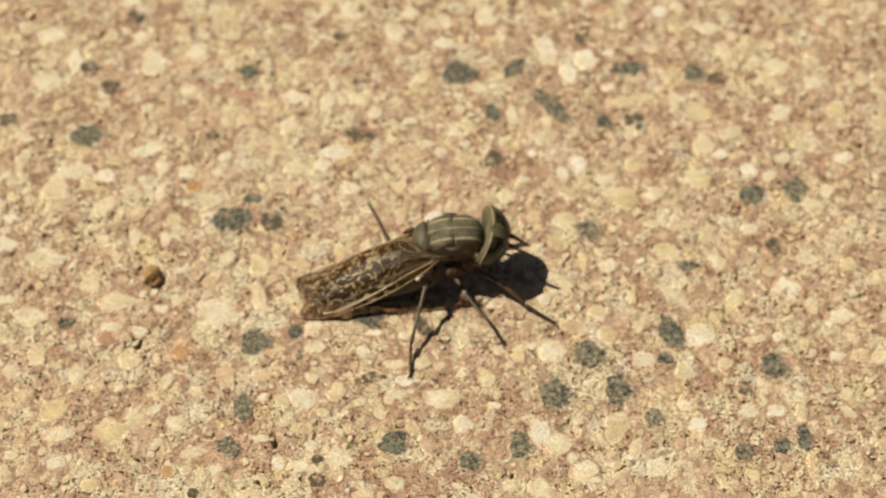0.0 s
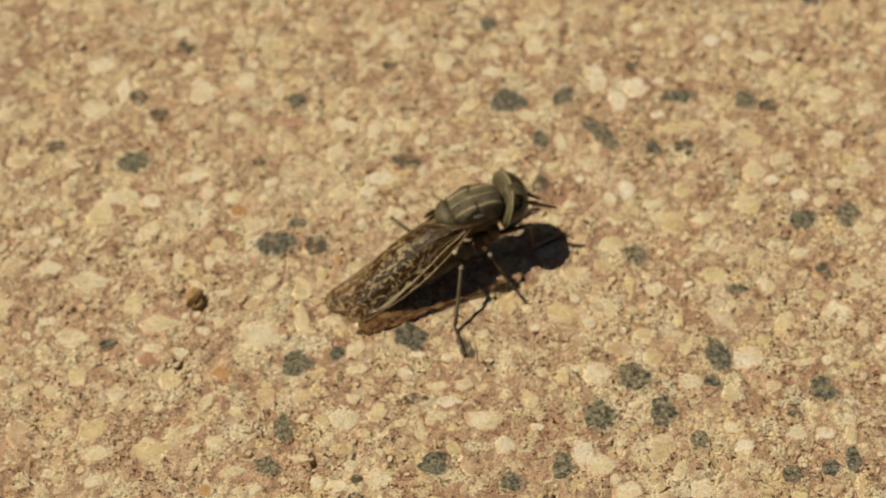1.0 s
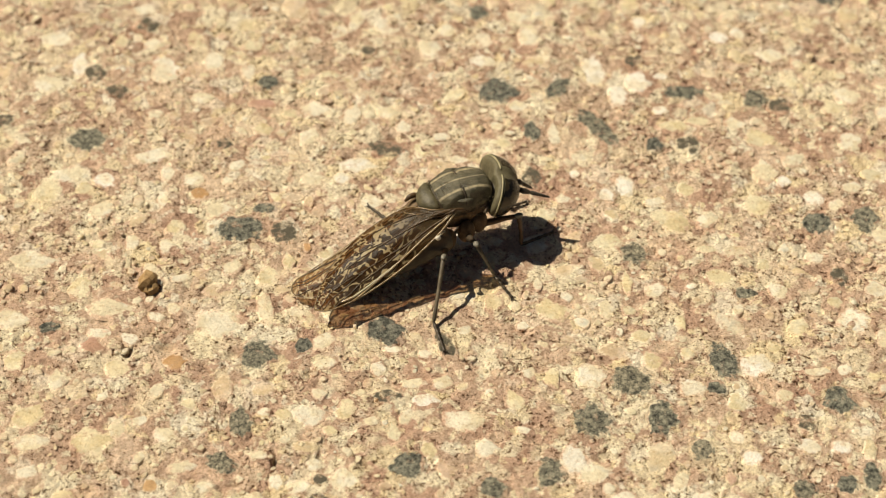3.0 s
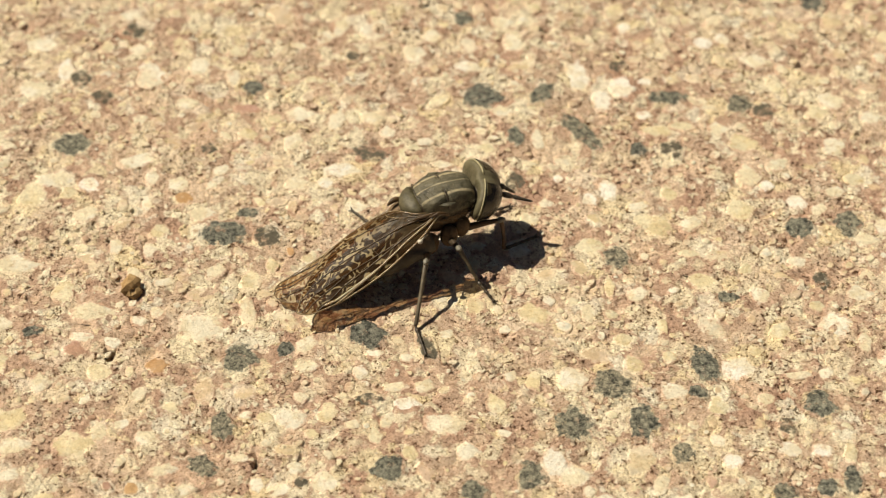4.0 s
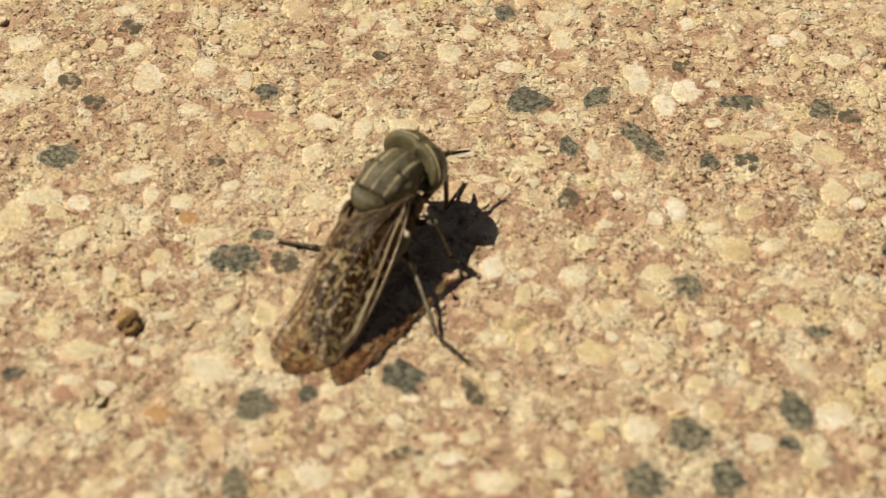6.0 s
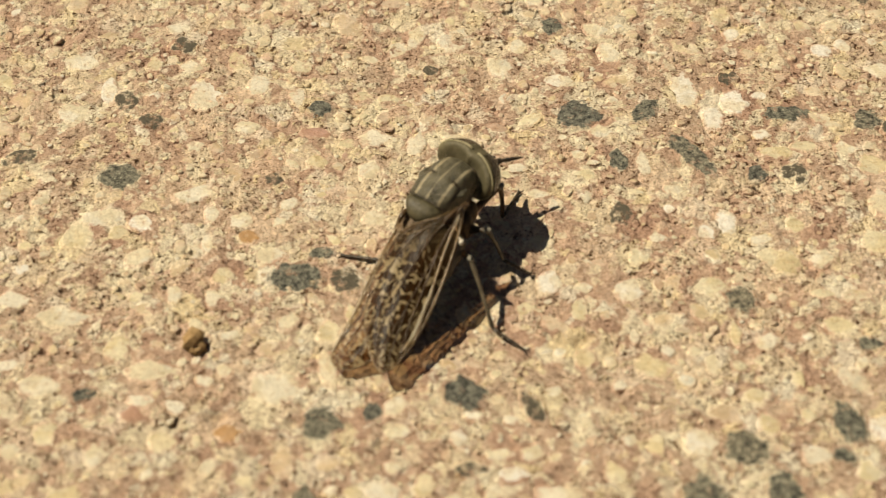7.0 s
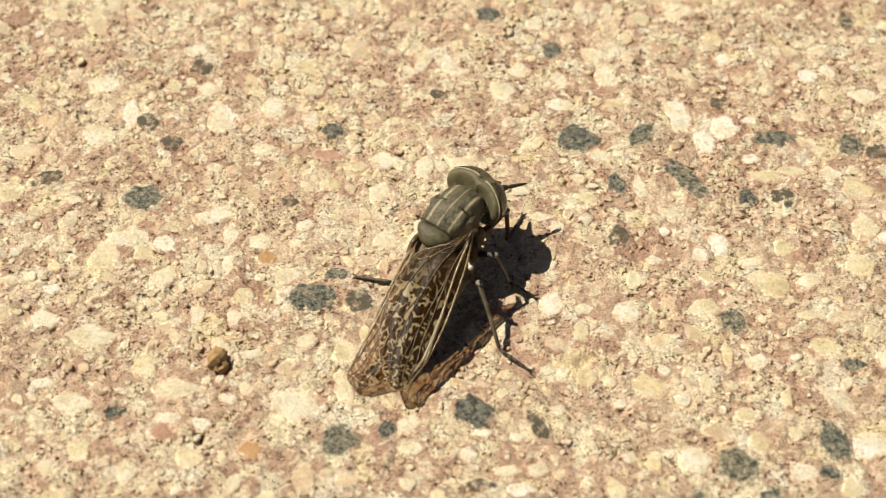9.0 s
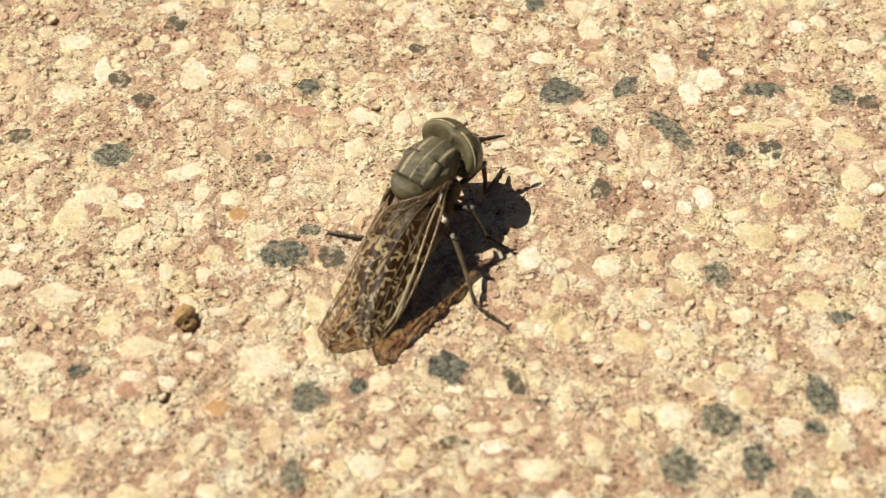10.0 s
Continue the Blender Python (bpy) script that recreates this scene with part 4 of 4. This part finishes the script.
    for _ in range(520):
        side = rnd.choice((1, -1))
        a, x = rnd.uniform(-0.6, 0.45), -0.12 - 1.7 * rnd.random() ** 1.6
        p = Vector((x, side * 1.0 * math.cos(a) * (1 - 0.45 * max(0, x + 0.6)), 2.2 + 0.9 * math.sin(a)))
        q = p + Vector((rnd.uniform(-0.05, 0.2), side * rnd.uniform(0.05, 0.22), rnd.uniform(-0.05, 0.2)))
        tube(bm, [p, q], [0.006, 0.002], 3)
    for _ in range(320):
        x, y = rnd.uniform(-2.45, -0.3), rnd.uniform(-0.95, 0.95)
        z = 2.25 + 0.95 * max(0.0, 1 - (abs(y) / 1.03) ** 2.2) ** (1 / 2.2) - 0.35 * max(0.0, (x + 0.75)) - 0.45 * max(0.0, -2.0 - x)
        p = Vector((x, y, z - 0.04))
        tube(bm, [p, p + Vector((-rnd.uniform(0.05, 0.12), rnd.uniform(-0.03, 0.03), rnd.uniform(0.06, 0.11)))], [0.008, 0.003], 3)
    hair = tagged(part("hair", bm, HAIR, fly, "fine pale hair on the thorax"), kind="stuff")
    hair.matrix_basis = askew
    bm = bmesh.new()
    loft(bm, [(0.30, 2.42, 0.30, 0.28, 0.3), (0.1, 2.42, 0.34, 0.30, 0.36), (-0.2, 2.40, 0.45, 0.36, 0.45)], 16)
    part("neck", bm, DARKLEG, fly, "short dark neck")
    for side in (1, -1):
        bm = bmesh.new()
        out, up = (0.0, 0.0) if side < 0 else (-0.70, -0.5)
        tube(bm, [(-2.6, side * 0.85, 2.2), (-3.0, side * (1.15 + out), 2.40 + up), (-3.08, side * (1.22 + out), 2.43 + up)], [0.035, 0.03, 0.04], 6)
        blob(bm, (-3.13, side * (1.27 + out), 2.45 + up), (0.11, 0.09, 0.10), 7, 10)
        part("haltere", bm, HALTERE, fly, "cream-white knob under the wing root")
        bm = bmesh.new()
        if side < 0:
            tube(bm, [(-1.55, -0.70, 2.62), (-1.78, -0.78, 2.86), (-2.05, -0.77, 3.02), (-2.4, -0.75, 2.95)], [0.05, 0.08, 0.07, 0.03], 10)
            tube(bm, [(-1.95, -0.60, 2.75), (-2.2, -0.64, 2.93), (-2.7, -0.55, 2.92), (-3.0, -0.45, 2.82)], [0.05, 0.07, 0.06, 0.02], 10)
        else:
            tube(bm, [(-2.3, 0.92, 2.30), (-2.6, 1.03, 2.52), (-2.9, 1.08, 2.62), (-3.1, 1.10, 2.58), (-3.3, 1.06, 2.48)], [0.05, 0.09, 0.11, 0.10, 0.04], 10)
        part("wing_base", bm, VEIN, fly, "brown wing joint")


def build_coxae(fly):
    """The stout first joints by which the legs hang on the breast."""
    for hip, *_ in LEGS.values():
        for side in (1, -1):
            bm = bmesh.new()
            blob(bm, (hip[0], side * hip[1] * 1.1, hip[2] + 0.22), (0.36, 0.30, 0.52), 8, 12)
            part("coxa", bm, PLEURA, fly, "brown hip joint of a leg")


LEGS = {   # hip, thigh, shin and foot lengths, pole of the knee, standing point, beside the right flank
    "front": ((-0.85, 0.32, 1.20), 1.60, 1.40, 1.55, (0.45, 0.05, 1.0), (2.05, 0.85)),
    "middle": ((-1.50, 0.50, 1.15), 1.15, 1.55, 1.10, (-0.1, 1.0, 0.35), (-0.95, 3.05)),
    "hind": ((-2.30, 0.45, 1.05), 1.48, 2.50, 1.45, (-0.35, 0.6, 0.8), (-4.25, 4.40)),
}


def build_leg(kind, fly):
    """The thigh is the leg's own mesh; shin and foot hang on it. Each lies along +x from its joint."""
    hip, thigh, shin, foot, _, _ = LEGS[kind]
    bm = bmesh.new()
    tube(bm, [(thigh * t, 0, 0.03 * math.sin(math.pi * t)) for t in (-0.06, 0.0, 0.12, 0.35, 0.6, 0.85, 0.96, 1.0)], [0.05, 0.12, 0.15, 0.145, 0.12, 0.095, 0.085, 0.055], 10)
    leg = part("leg", bm, BROWNLEG if kind == "front" else DARKLEG, fly, "dark grey-brown jointed leg")
    bm = bmesh.new()
    k = {"front": 1.15, "middle": 1.0, "hind": 1.05}[kind]
    tube(bm, [(shin * t, 0, 0.05 * math.sin(math.pi * t)) for t in (-0.03, 0.02, 0.12, 0.3, 0.55, 0.8, 0.95, 1.0)], [k * r for r in (0.05, 0.085, 0.09, 0.08, 0.072, 0.07, 0.075, 0.045)], 10)
    lower = part("shin", bm, BROWNLEG if kind == "front" else SHIN, leg, "brown shin with paler bands")
    bm = bmesh.new()
    blob(bm, (0.0, 0, 0.01), (0.19, 0.12, 0.12), 8, 12)
    blob_part = part("knee", bm, KNEE, leg, "grey dusted knee")
    blob_part.location.x = thigh * U
    bm = bmesh.new()
    pts, rad = [], []
    for i in range(5):
        for t, r in ((0.0, 0.045), (0.5, 0.062), (0.92, 0.070)):
            pts.append((foot * (i + t) / 5, 0, 0.0))
            rad.append(r * (1.15 - 0.06 * i))
    pts.append((foot, 0, 0.0))
    rad.append(0.03)
    tube(bm, pts, rad, 8)
    for side in (1, -1):
        tube(bm, [(foot * 0.97, side * 0.03, 0), (foot * 1.04, side * 0.09, 0.03), (foot * 1.08, side * 0.11, -0.03)], [0.03, 0.02, 0.006], 5)
    tip = part("foot", bm, DARKLEG, leg, "black five-jointed foot with claws")
    return leg, lower, tip


def build_fly():
    fly = tagged(new("horse_fly"), "grey-brown horse fly with mottled wings standing on the paving", "fly")
    build_body(fly)
    build_coxae(fly)
    build_head(fly)
    build_wing(1, fly)
    build_wing(-1, fly)
    legs = {(kind, side): build_leg(kind, fly) for kind in LEGS for side in (1, -1)}
    return fly, legs


horse_fly, fly_legs = build_fly()


# ---- the crumb ----
def build_crumb():
    rnd, bm = random.Random(3), bmesh.new()
    bmesh.ops.create_icosphere(bm, subdivisions=2, radius=0.37)
    for v in bm.verts:
        v.co *= 1 + 0.75 * noise.noise(v.co * 3.1) + rnd.uniform(-0.10, 0.10)
        v.co.y *= 1.25 - 0.5 * v.co.x
        v.co.z = max(v.co.z * 0.9, -0.2)
    crumb = part("soil_crumb", bm, CRUMB, None, "small brown crumb of soil lying on the paving", False)
    crumb.location = (-11.2 * U, 0.66 * U, 0.17 * U)
    return tagged(crumb, category="crumb")


build_crumb()


# ---- the stones of the paving ----
def stone_shape(rnd, seg, jag, rings=((0.0, 1.0), (0.58, 0.95), (0.84, 0.72), (1.02, -0.1), (1.14, -2.2))):
    """Vertices and faces of one broken stone: a worn, angular cap of radius 1 and height 1 that reaches below its bed."""
    corners = rnd.choice((5, 6, 6, 7))
    turns = sorted((i + rnd.uniform(-0.28, 0.28)) / corners * 2 * math.pi for i in range(corners))
    knots = [(a, 1 + rnd.uniform(-1.0, 1.0) * jag) for a in turns]
    knots = [(knots[-1][0] - 2 * math.pi, knots[-1][1])] + knots + [(knots[0][0] + 2 * math.pi, knots[0][1])]
    radii = []
    for i in range(seg):
        a = turns[0] + 2 * math.pi * i / seg
        a = a if a < turns[-1] + 1e-9 or a < knots[-1][0] else a - 2 * math.pi
        for (a0, r0), (a1, r1) in zip(knots, knots[1:]):
            if a0 <= a <= a1:
                # along the straight side between two corners
                k = r0 * r1 * math.sin(a1 - a0) / max(1e-6, r0 * math.sin(a - a0) + r1 * math.sin(a1 - a))
                radii.append(k * (1 + rnd.uniform(-0.05, 0.05)))
                break
        else:
            radii.append(1.0)
    tilt = (rnd.uniform(-0.35, 0.35), rnd.uniform(-0.35, 0.35))
    verts, faces = [(rnd.uniform(-0.1, 0.1), rnd.uniform(-0.1, 0.1), 1.0)], []
    for share, h in rings[1:]:
        for i in range(seg):
            a = turns[0] + 2 * math.pi * i / seg
            r = radii[i] * share
            x, y = r * math.cos(a), r * math.sin(a)
            verts.append((x, y, h + (tilt[0] * x + tilt[1] * y + rnd.uniform(-0.18, 0.18)) * (h > 0)))
    for i in range(seg):
        j = (i + 1) % seg
        faces.append((0, 1 + i, 1 + j))
        for ring in range(len(rings) - 2):
            a, b = 1 + ring * seg, 1 + (ring + 1) * seg
            faces.append((a + i, b + i, b + j, a + j))
    return verts, faces


def mark_rim(mesh, values):
    """Keeps on each vertex how near it lies to its stone's rim."""
    rim = mesh.attributes.new("rim", "FLOAT", "POINT")
    rim.data.foreach_set("value", values)


def rim_of(seg):
    return [0.0] + [0.58] * seg + [0.84] * seg + [1.02] * seg + [1.14] * seg


def stone_mesh(name, rnd, seg, jag, material):
    verts, faces = stone_shape(rnd, seg, jag)
    mesh = bpy.data.meshes.new(name)
    mesh.from_pydata([(x * U, y * U, z * U) for x, y, z in verts], [], faces)
    mesh.materials.append(material)
    mark_rim(mesh, rim_of(seg))
    for f in mesh.polygons:
        f.use_smooth = True
    return mesh


def lay(name, mesh, x, y, w, d, turn, height, sink=0.0):
    ob = new(name, mesh)
    ob.parent = pavement
    ob.location = (x * U, y * U, (bed(x, y) - sink) * U)
    ob.rotation_euler.z = radians(turn)
    ob.scale = (w, d, height)
    return ob


def build_stones():
    rnd = random.Random(11)
    tones = {"dark": [DARK, DUSTY], "light": [PALE, WHITE, YELLOW, RED, ORANGE]}
    shapes = {(kind, i): [stone_mesh("stone", rnd, 11, 0.20 if kind == "dark" else 0.32, m) for _ in range(6)] for kind, ms in tones.items() for i, m in enumerate(ms)}
    taken = []
    for kind, rows in (("dark", BIG_DARK), ("light", BIG_LIGHT)):
        for x, y, w, d, turn, tone in rows:
            grow = 1.24 if kind == "dark" else 0.98
            lay("stone", rnd.choice(shapes[kind, tone]), x, y, w * grow, d * grow, turn, (0.075 if kind == "dark" else 0.036) + 0.018 * min(w, d))
            taken.append((x, y, (w + d) / 2))
    # pebbles that fill the rest, thrown at random and kept apart
    cells = {}

    def free(x, y, r, gap):
        cx, cy = int(x // 2), int(y // 2)
        return all(math.hypot(x - a, y - b) > (r + c) * gap for i in (-1, 0, 1) for j in (-1, 0, 1) for a, b, c in cells.get((cx + i, cy + j), ()))

    def keep(x, y, r):
        cells.setdefault((int(x // 2), int(y // 2)), []).append((x, y, r))

    for s in taken:
        keep(*s)
    thrown = []
    for tries, low, high, gap in ((260, 0.42, 0.6, 1.1), (1500, 0.26, 0.42, 1.1), (6000, 0.14, 0.26, 1.05), (14000, 0.07, 0.14, 1.0)):
        for _ in range(tries):
            x, y = rnd.uniform(NEAR[0] + 1, NEAR[1] - 1), rnd.uniform(NEAR[2] + 1, NEAR[3] - 1)
            r = rnd.uniform(low, high)
            if noise.noise(Vector((x * 0.22, y * 0.22, 9.0))) + rnd.uniform(-0.5, 0.8) < 0.0 and r < 0.42:
                continue
            if free(x, y, r, gap):
                keep(x, y, r)
                thrown.append((x, y, r))
    thrown.sort(key=lambda s: -s[2] + 0.02 * math.hypot(s[0] + 1, s[1] - 4))
    plain = [stone_mesh("pebble", rnd, 10, 0.34, PEBBLE) for _ in range(12)]
    for x, y, r in thrown[:230]:
        lay("pebble", rnd.choice(plain), x, y, r * rnd.uniform(1.0, 1.65), r * rnd.uniform(0.75, 1.2), rnd.uniform(0, 360), 0.026 + 0.015 * r)
    verts, faces, rims = [], [], []
    for x, y, r in thrown[230:]:
        seg = 8 if r > 0.36 else 6
        v, f = stone_shape(rnd, seg, 0.34)
        rims += rim_of(seg)
        r *= 1.15
        a, k = rnd.uniform(0, 6.28), rnd.uniform(0.7, 1.0)
        c, s, h, z = math.cos(a), math.sin(a), 0.026 + 0.02 * r, bed(x, y)
        n = len(verts)
        verts += [((x + r * (px * c - k * py * s)) * U, (y + r * (px * s + k * py * c)) * U, (z + h * pz) * U) for px, py, pz in v]
        faces += [tuple(n + i for i in face) for face in f]
    mesh = bpy.data.meshes.new("grit")
    mesh.from_pydata(verts, [], faces)
    mesh.materials.append(PEBBLE_JOINED)
    mark_rim(mesh, rims)
    for f in mesh.polygons:
        f.use_smooth = True
    grit = new("grit", mesh)
    grit.parent = pavement
    tagged(grit, "small cream and tan pebbles set in the cement", kind="stuff")


build_stones()


# ---- what moves ----
# seconds, x, y, height, yaw, nose up, left side up
FLY_ROWS = [
    (0.0, 3.00, 0.85, -0.25, 10.0, 2.5, 4.0), (0.2, 2.69, 2.26, -0.02, 17.5, 2.5, 2.5), (0.4, 2.38, 2.65, 0.0, 21.3, 1.6, 0.0),
    (0.7, 2.30, 3.50, -0.04, 27.0, 1.8, -0.6), (1.0, 2.03, 3.70, -0.02, 29.3, 1.0, -0.6), (4.6, 2.03, 3.70, -0.02, 29.8, 0.0, -1.2),
    (5.0, 1.41, 3.89, 0.03, 36.8, -0.8, -0.5), (5.5, 0.60, 4.75, 0.03, 45.6, 0.6, -1.0), (5.75, -0.75, 5.25, 0.0, 55.5, 0.0, 0.5),
    (6.0, -1.72, 5.98, 0.0, 63.0, -0.3, 0.5), (6.2, -1.80, 6.20, 0.0, 63.5, 0.3, -1.0), (7.2, -1.72, 6.48, 0.0, 61.8, 0.3, -1.6), (10.0, -1.72, 6.48, 0.0, 61.8, 0.3, -1.6)]


def fly_row(t):
    """The fly's place at t, with smooth easing from row to row."""
    for a, b in zip(FLY_ROWS, FLY_ROWS[1:]):
        if a[0] <= t <= b[0]:
            k = (t - a[0]) / (b[0] - a[0])
            return [p + (q - p) * k for p, q in zip(a[1:], b[1:])]
    return list(FLY_ROWS[-1][1:])


def fly_pose(t):
    x, y, z, yaw, nose, lean = fly_row(t)
    return pose(x * U, y * U, z * U, 0, 0, yaw) @ pose(0, 0, 0, 0, -nose, 0) @ pose(0, 0, 0, lean, 0, 0)


# when each foot lifts and lands, and where: a point of the paving, or the time of the stance that it then takes
STEPS = {("front", 1): [(0.0, 0.15, 0.2), (0.3, 0.42, 0.7), (0.7, 0.85, 1.0), (4.7, 4.9, 5.0), (5.25, 5.4, 5.5), (5.6, 5.8, 6.0), (6.0, 6.15, 6.2), (6.3, 6.5, 7.2)],
         ("front", -1): [(0.05, 0.25, 0.4), (0.5, 0.65, 0.8), (4.85, 5.02, (3.78, 5.10)), (5.25, 5.4, (2.58, 5.90)), (5.62, 5.85, 6.1), (6.4, 6.6, 7.2)],
         ("middle", 1): [(0.1, 0.25, 0.4), (0.5, 0.65, 1.0), (4.75, 4.95, 5.1), (5.4, 5.55, 5.6), (5.75, 5.9, 6.2), (6.4, 6.6, 7.2)],
         ("middle", -1): [(0.05, 0.18, (3.12, -1.54)), (0.25, 0.38, (3.0, 0.1)), (0.45, 0.6, (2.76, 0.22)), (4.7, 4.9, (2.2, 1.5)), (5.2, 5.35, (2.08, 2.41)),
                          (5.5, 5.68, (1.73, 3.19)), (5.8, 5.97, (0.39, 3.1)), (6.05, 6.2, (0.3, 3.5)), (6.4, 6.6, (0.3, 3.81))],
         ("hind", 1): [(0.2, 0.36, (-2.96, 5.12)), (4.85, 5.0, (-4.49, 5.14)), (5.5, 5.68, (-6.45, 4.6)), (6.3, 6.5, (-6.38, 4.77))],
         ("hind", -1): [(0.0, 0.12, (-0.3, -4.2)), (0.24, 0.38, (0.2, -2.55)), (5.22, 5.42, (0.25, -1.08)), (6.04, 6.2, (0.02, 0.3))]}
# feet that stand off their usual point at the start
START = {("front", -1): (6.3, -2.62), ("middle", -1): (3.55, -3.1), ("hind", -1): (-0.36, -4.73)}


def stand(kind, side, when):
    """The point of the paving under a foot: as given, or at its usual place beside the fly at that time."""
    if isinstance(when, tuple):
        return Vector((*when, 0.06))
    x, y = (-0.9, 0.95) if (kind, side) == ("middle", 1) else LEGS[kind][5]
    p = fly_pose(when) @ Vector((x * U, side * y * U, 0))
    return Vector((p.x / U, p.y / U, 0.06))


def foot_at(kind, side, t):
    """The foot's point on the paving, which it holds between its steps."""
    here = stand(kind, side, START.get((kind, side), 0.0))
    for lift, land, stance in STEPS[kind, side]:
        there = stand(kind, side, stance)
        if t >= land:
            here = there
        elif t > lift:
            k = (t - lift) / (land - lift)
            return here.lerp(there, k * k * (3 - 2 * k)) + Vector((0, 0, 0.45 * math.sin(math.pi * k)))
        else:
            break
    return here


def bone(a, b, up):
    """A pose at a whose +x points to b and whose +z leans to up."""
    x = (b - a).normalized()
    y = Vector(up).cross(x).normalized()
    m = Matrix((x, y, x.cross(y))).transposed().to_4x4()
    return Matrix.Translation(a * U) @ m


def leg_poses(kind, side, t):
    """Thigh, shin and foot in the fly's space, bent so that the foot stands on its point."""
    hip, thigh, shin, foot, pole, _ = LEGS[kind]
    hip, pole = Vector((hip[0], side * hip[1], hip[2])), Vector((pole[0], side * pole[1], pole[2]))
    goal = fly_pose(t).inverted() @ (foot_at(kind, side, t) * U) / U
    back = Vector((hip.x - goal.x, hip.y - goal.y, 0)).normalized()
    if kind == "hind":
        back = Vector((0.22, -side * 1.0, 0)).normalized()
        if side > 0:
            pole = Vector((-1.0, -0.1, 0.3))
    if kind == "front" and goal.y * side < 1.6:
        back = Vector((-1.0, side * 0.05, 0))
    if kind == "middle" and side > 0:
        pole = Vector((1.0, 0.15, 0.3))
    ankle = goal + (back + Vector((0, 0, 0.28 if kind == "middle" else 0.08))).normalized() * foot
    way = ankle - hip
    far = min(way.length, (thigh + shin) * 0.985)
    along = (thigh ** 2 - shin ** 2 + far ** 2) / (2 * far)
    out = math.sqrt(max(thigh ** 2 - along ** 2, 0.0))
    way.normalize()
    bend = (pole - way * pole.dot(way)).normalized()
    knee = hip + way * along + bend * out
    ankle = hip + way * far
    up = bend + Vector((0.01, 0, 0.02))
    return bone(hip, knee, up), bone(knee, ankle, up), bone(ankle, ankle + (goal - ankle), up + Vector((0, 0, 0.5)))


def motions():
    walk(horse_fly, [(row[0], fly_pose(row[0])) for row in FLY_ROWS])
    times = [0.0] + [0.1 * k for k in range(1, 12)] + [4.5] + [0.1 * k for k in range(46, 68)] + [7.2, TIME]
    for (kind, side), (leg, lower, tip) in fly_legs.items():
        rows = [(t, *leg_poses(kind, side, t)) for t in times]
        walk(leg, [(t, a) for t, a, b, c in rows])
        walk(lower, [(t, a.inverted() @ b) for t, a, b, c in rows])
        walk(tip, [(t, a.inverted() @ c) for t, a, b, c in rows])


motions()
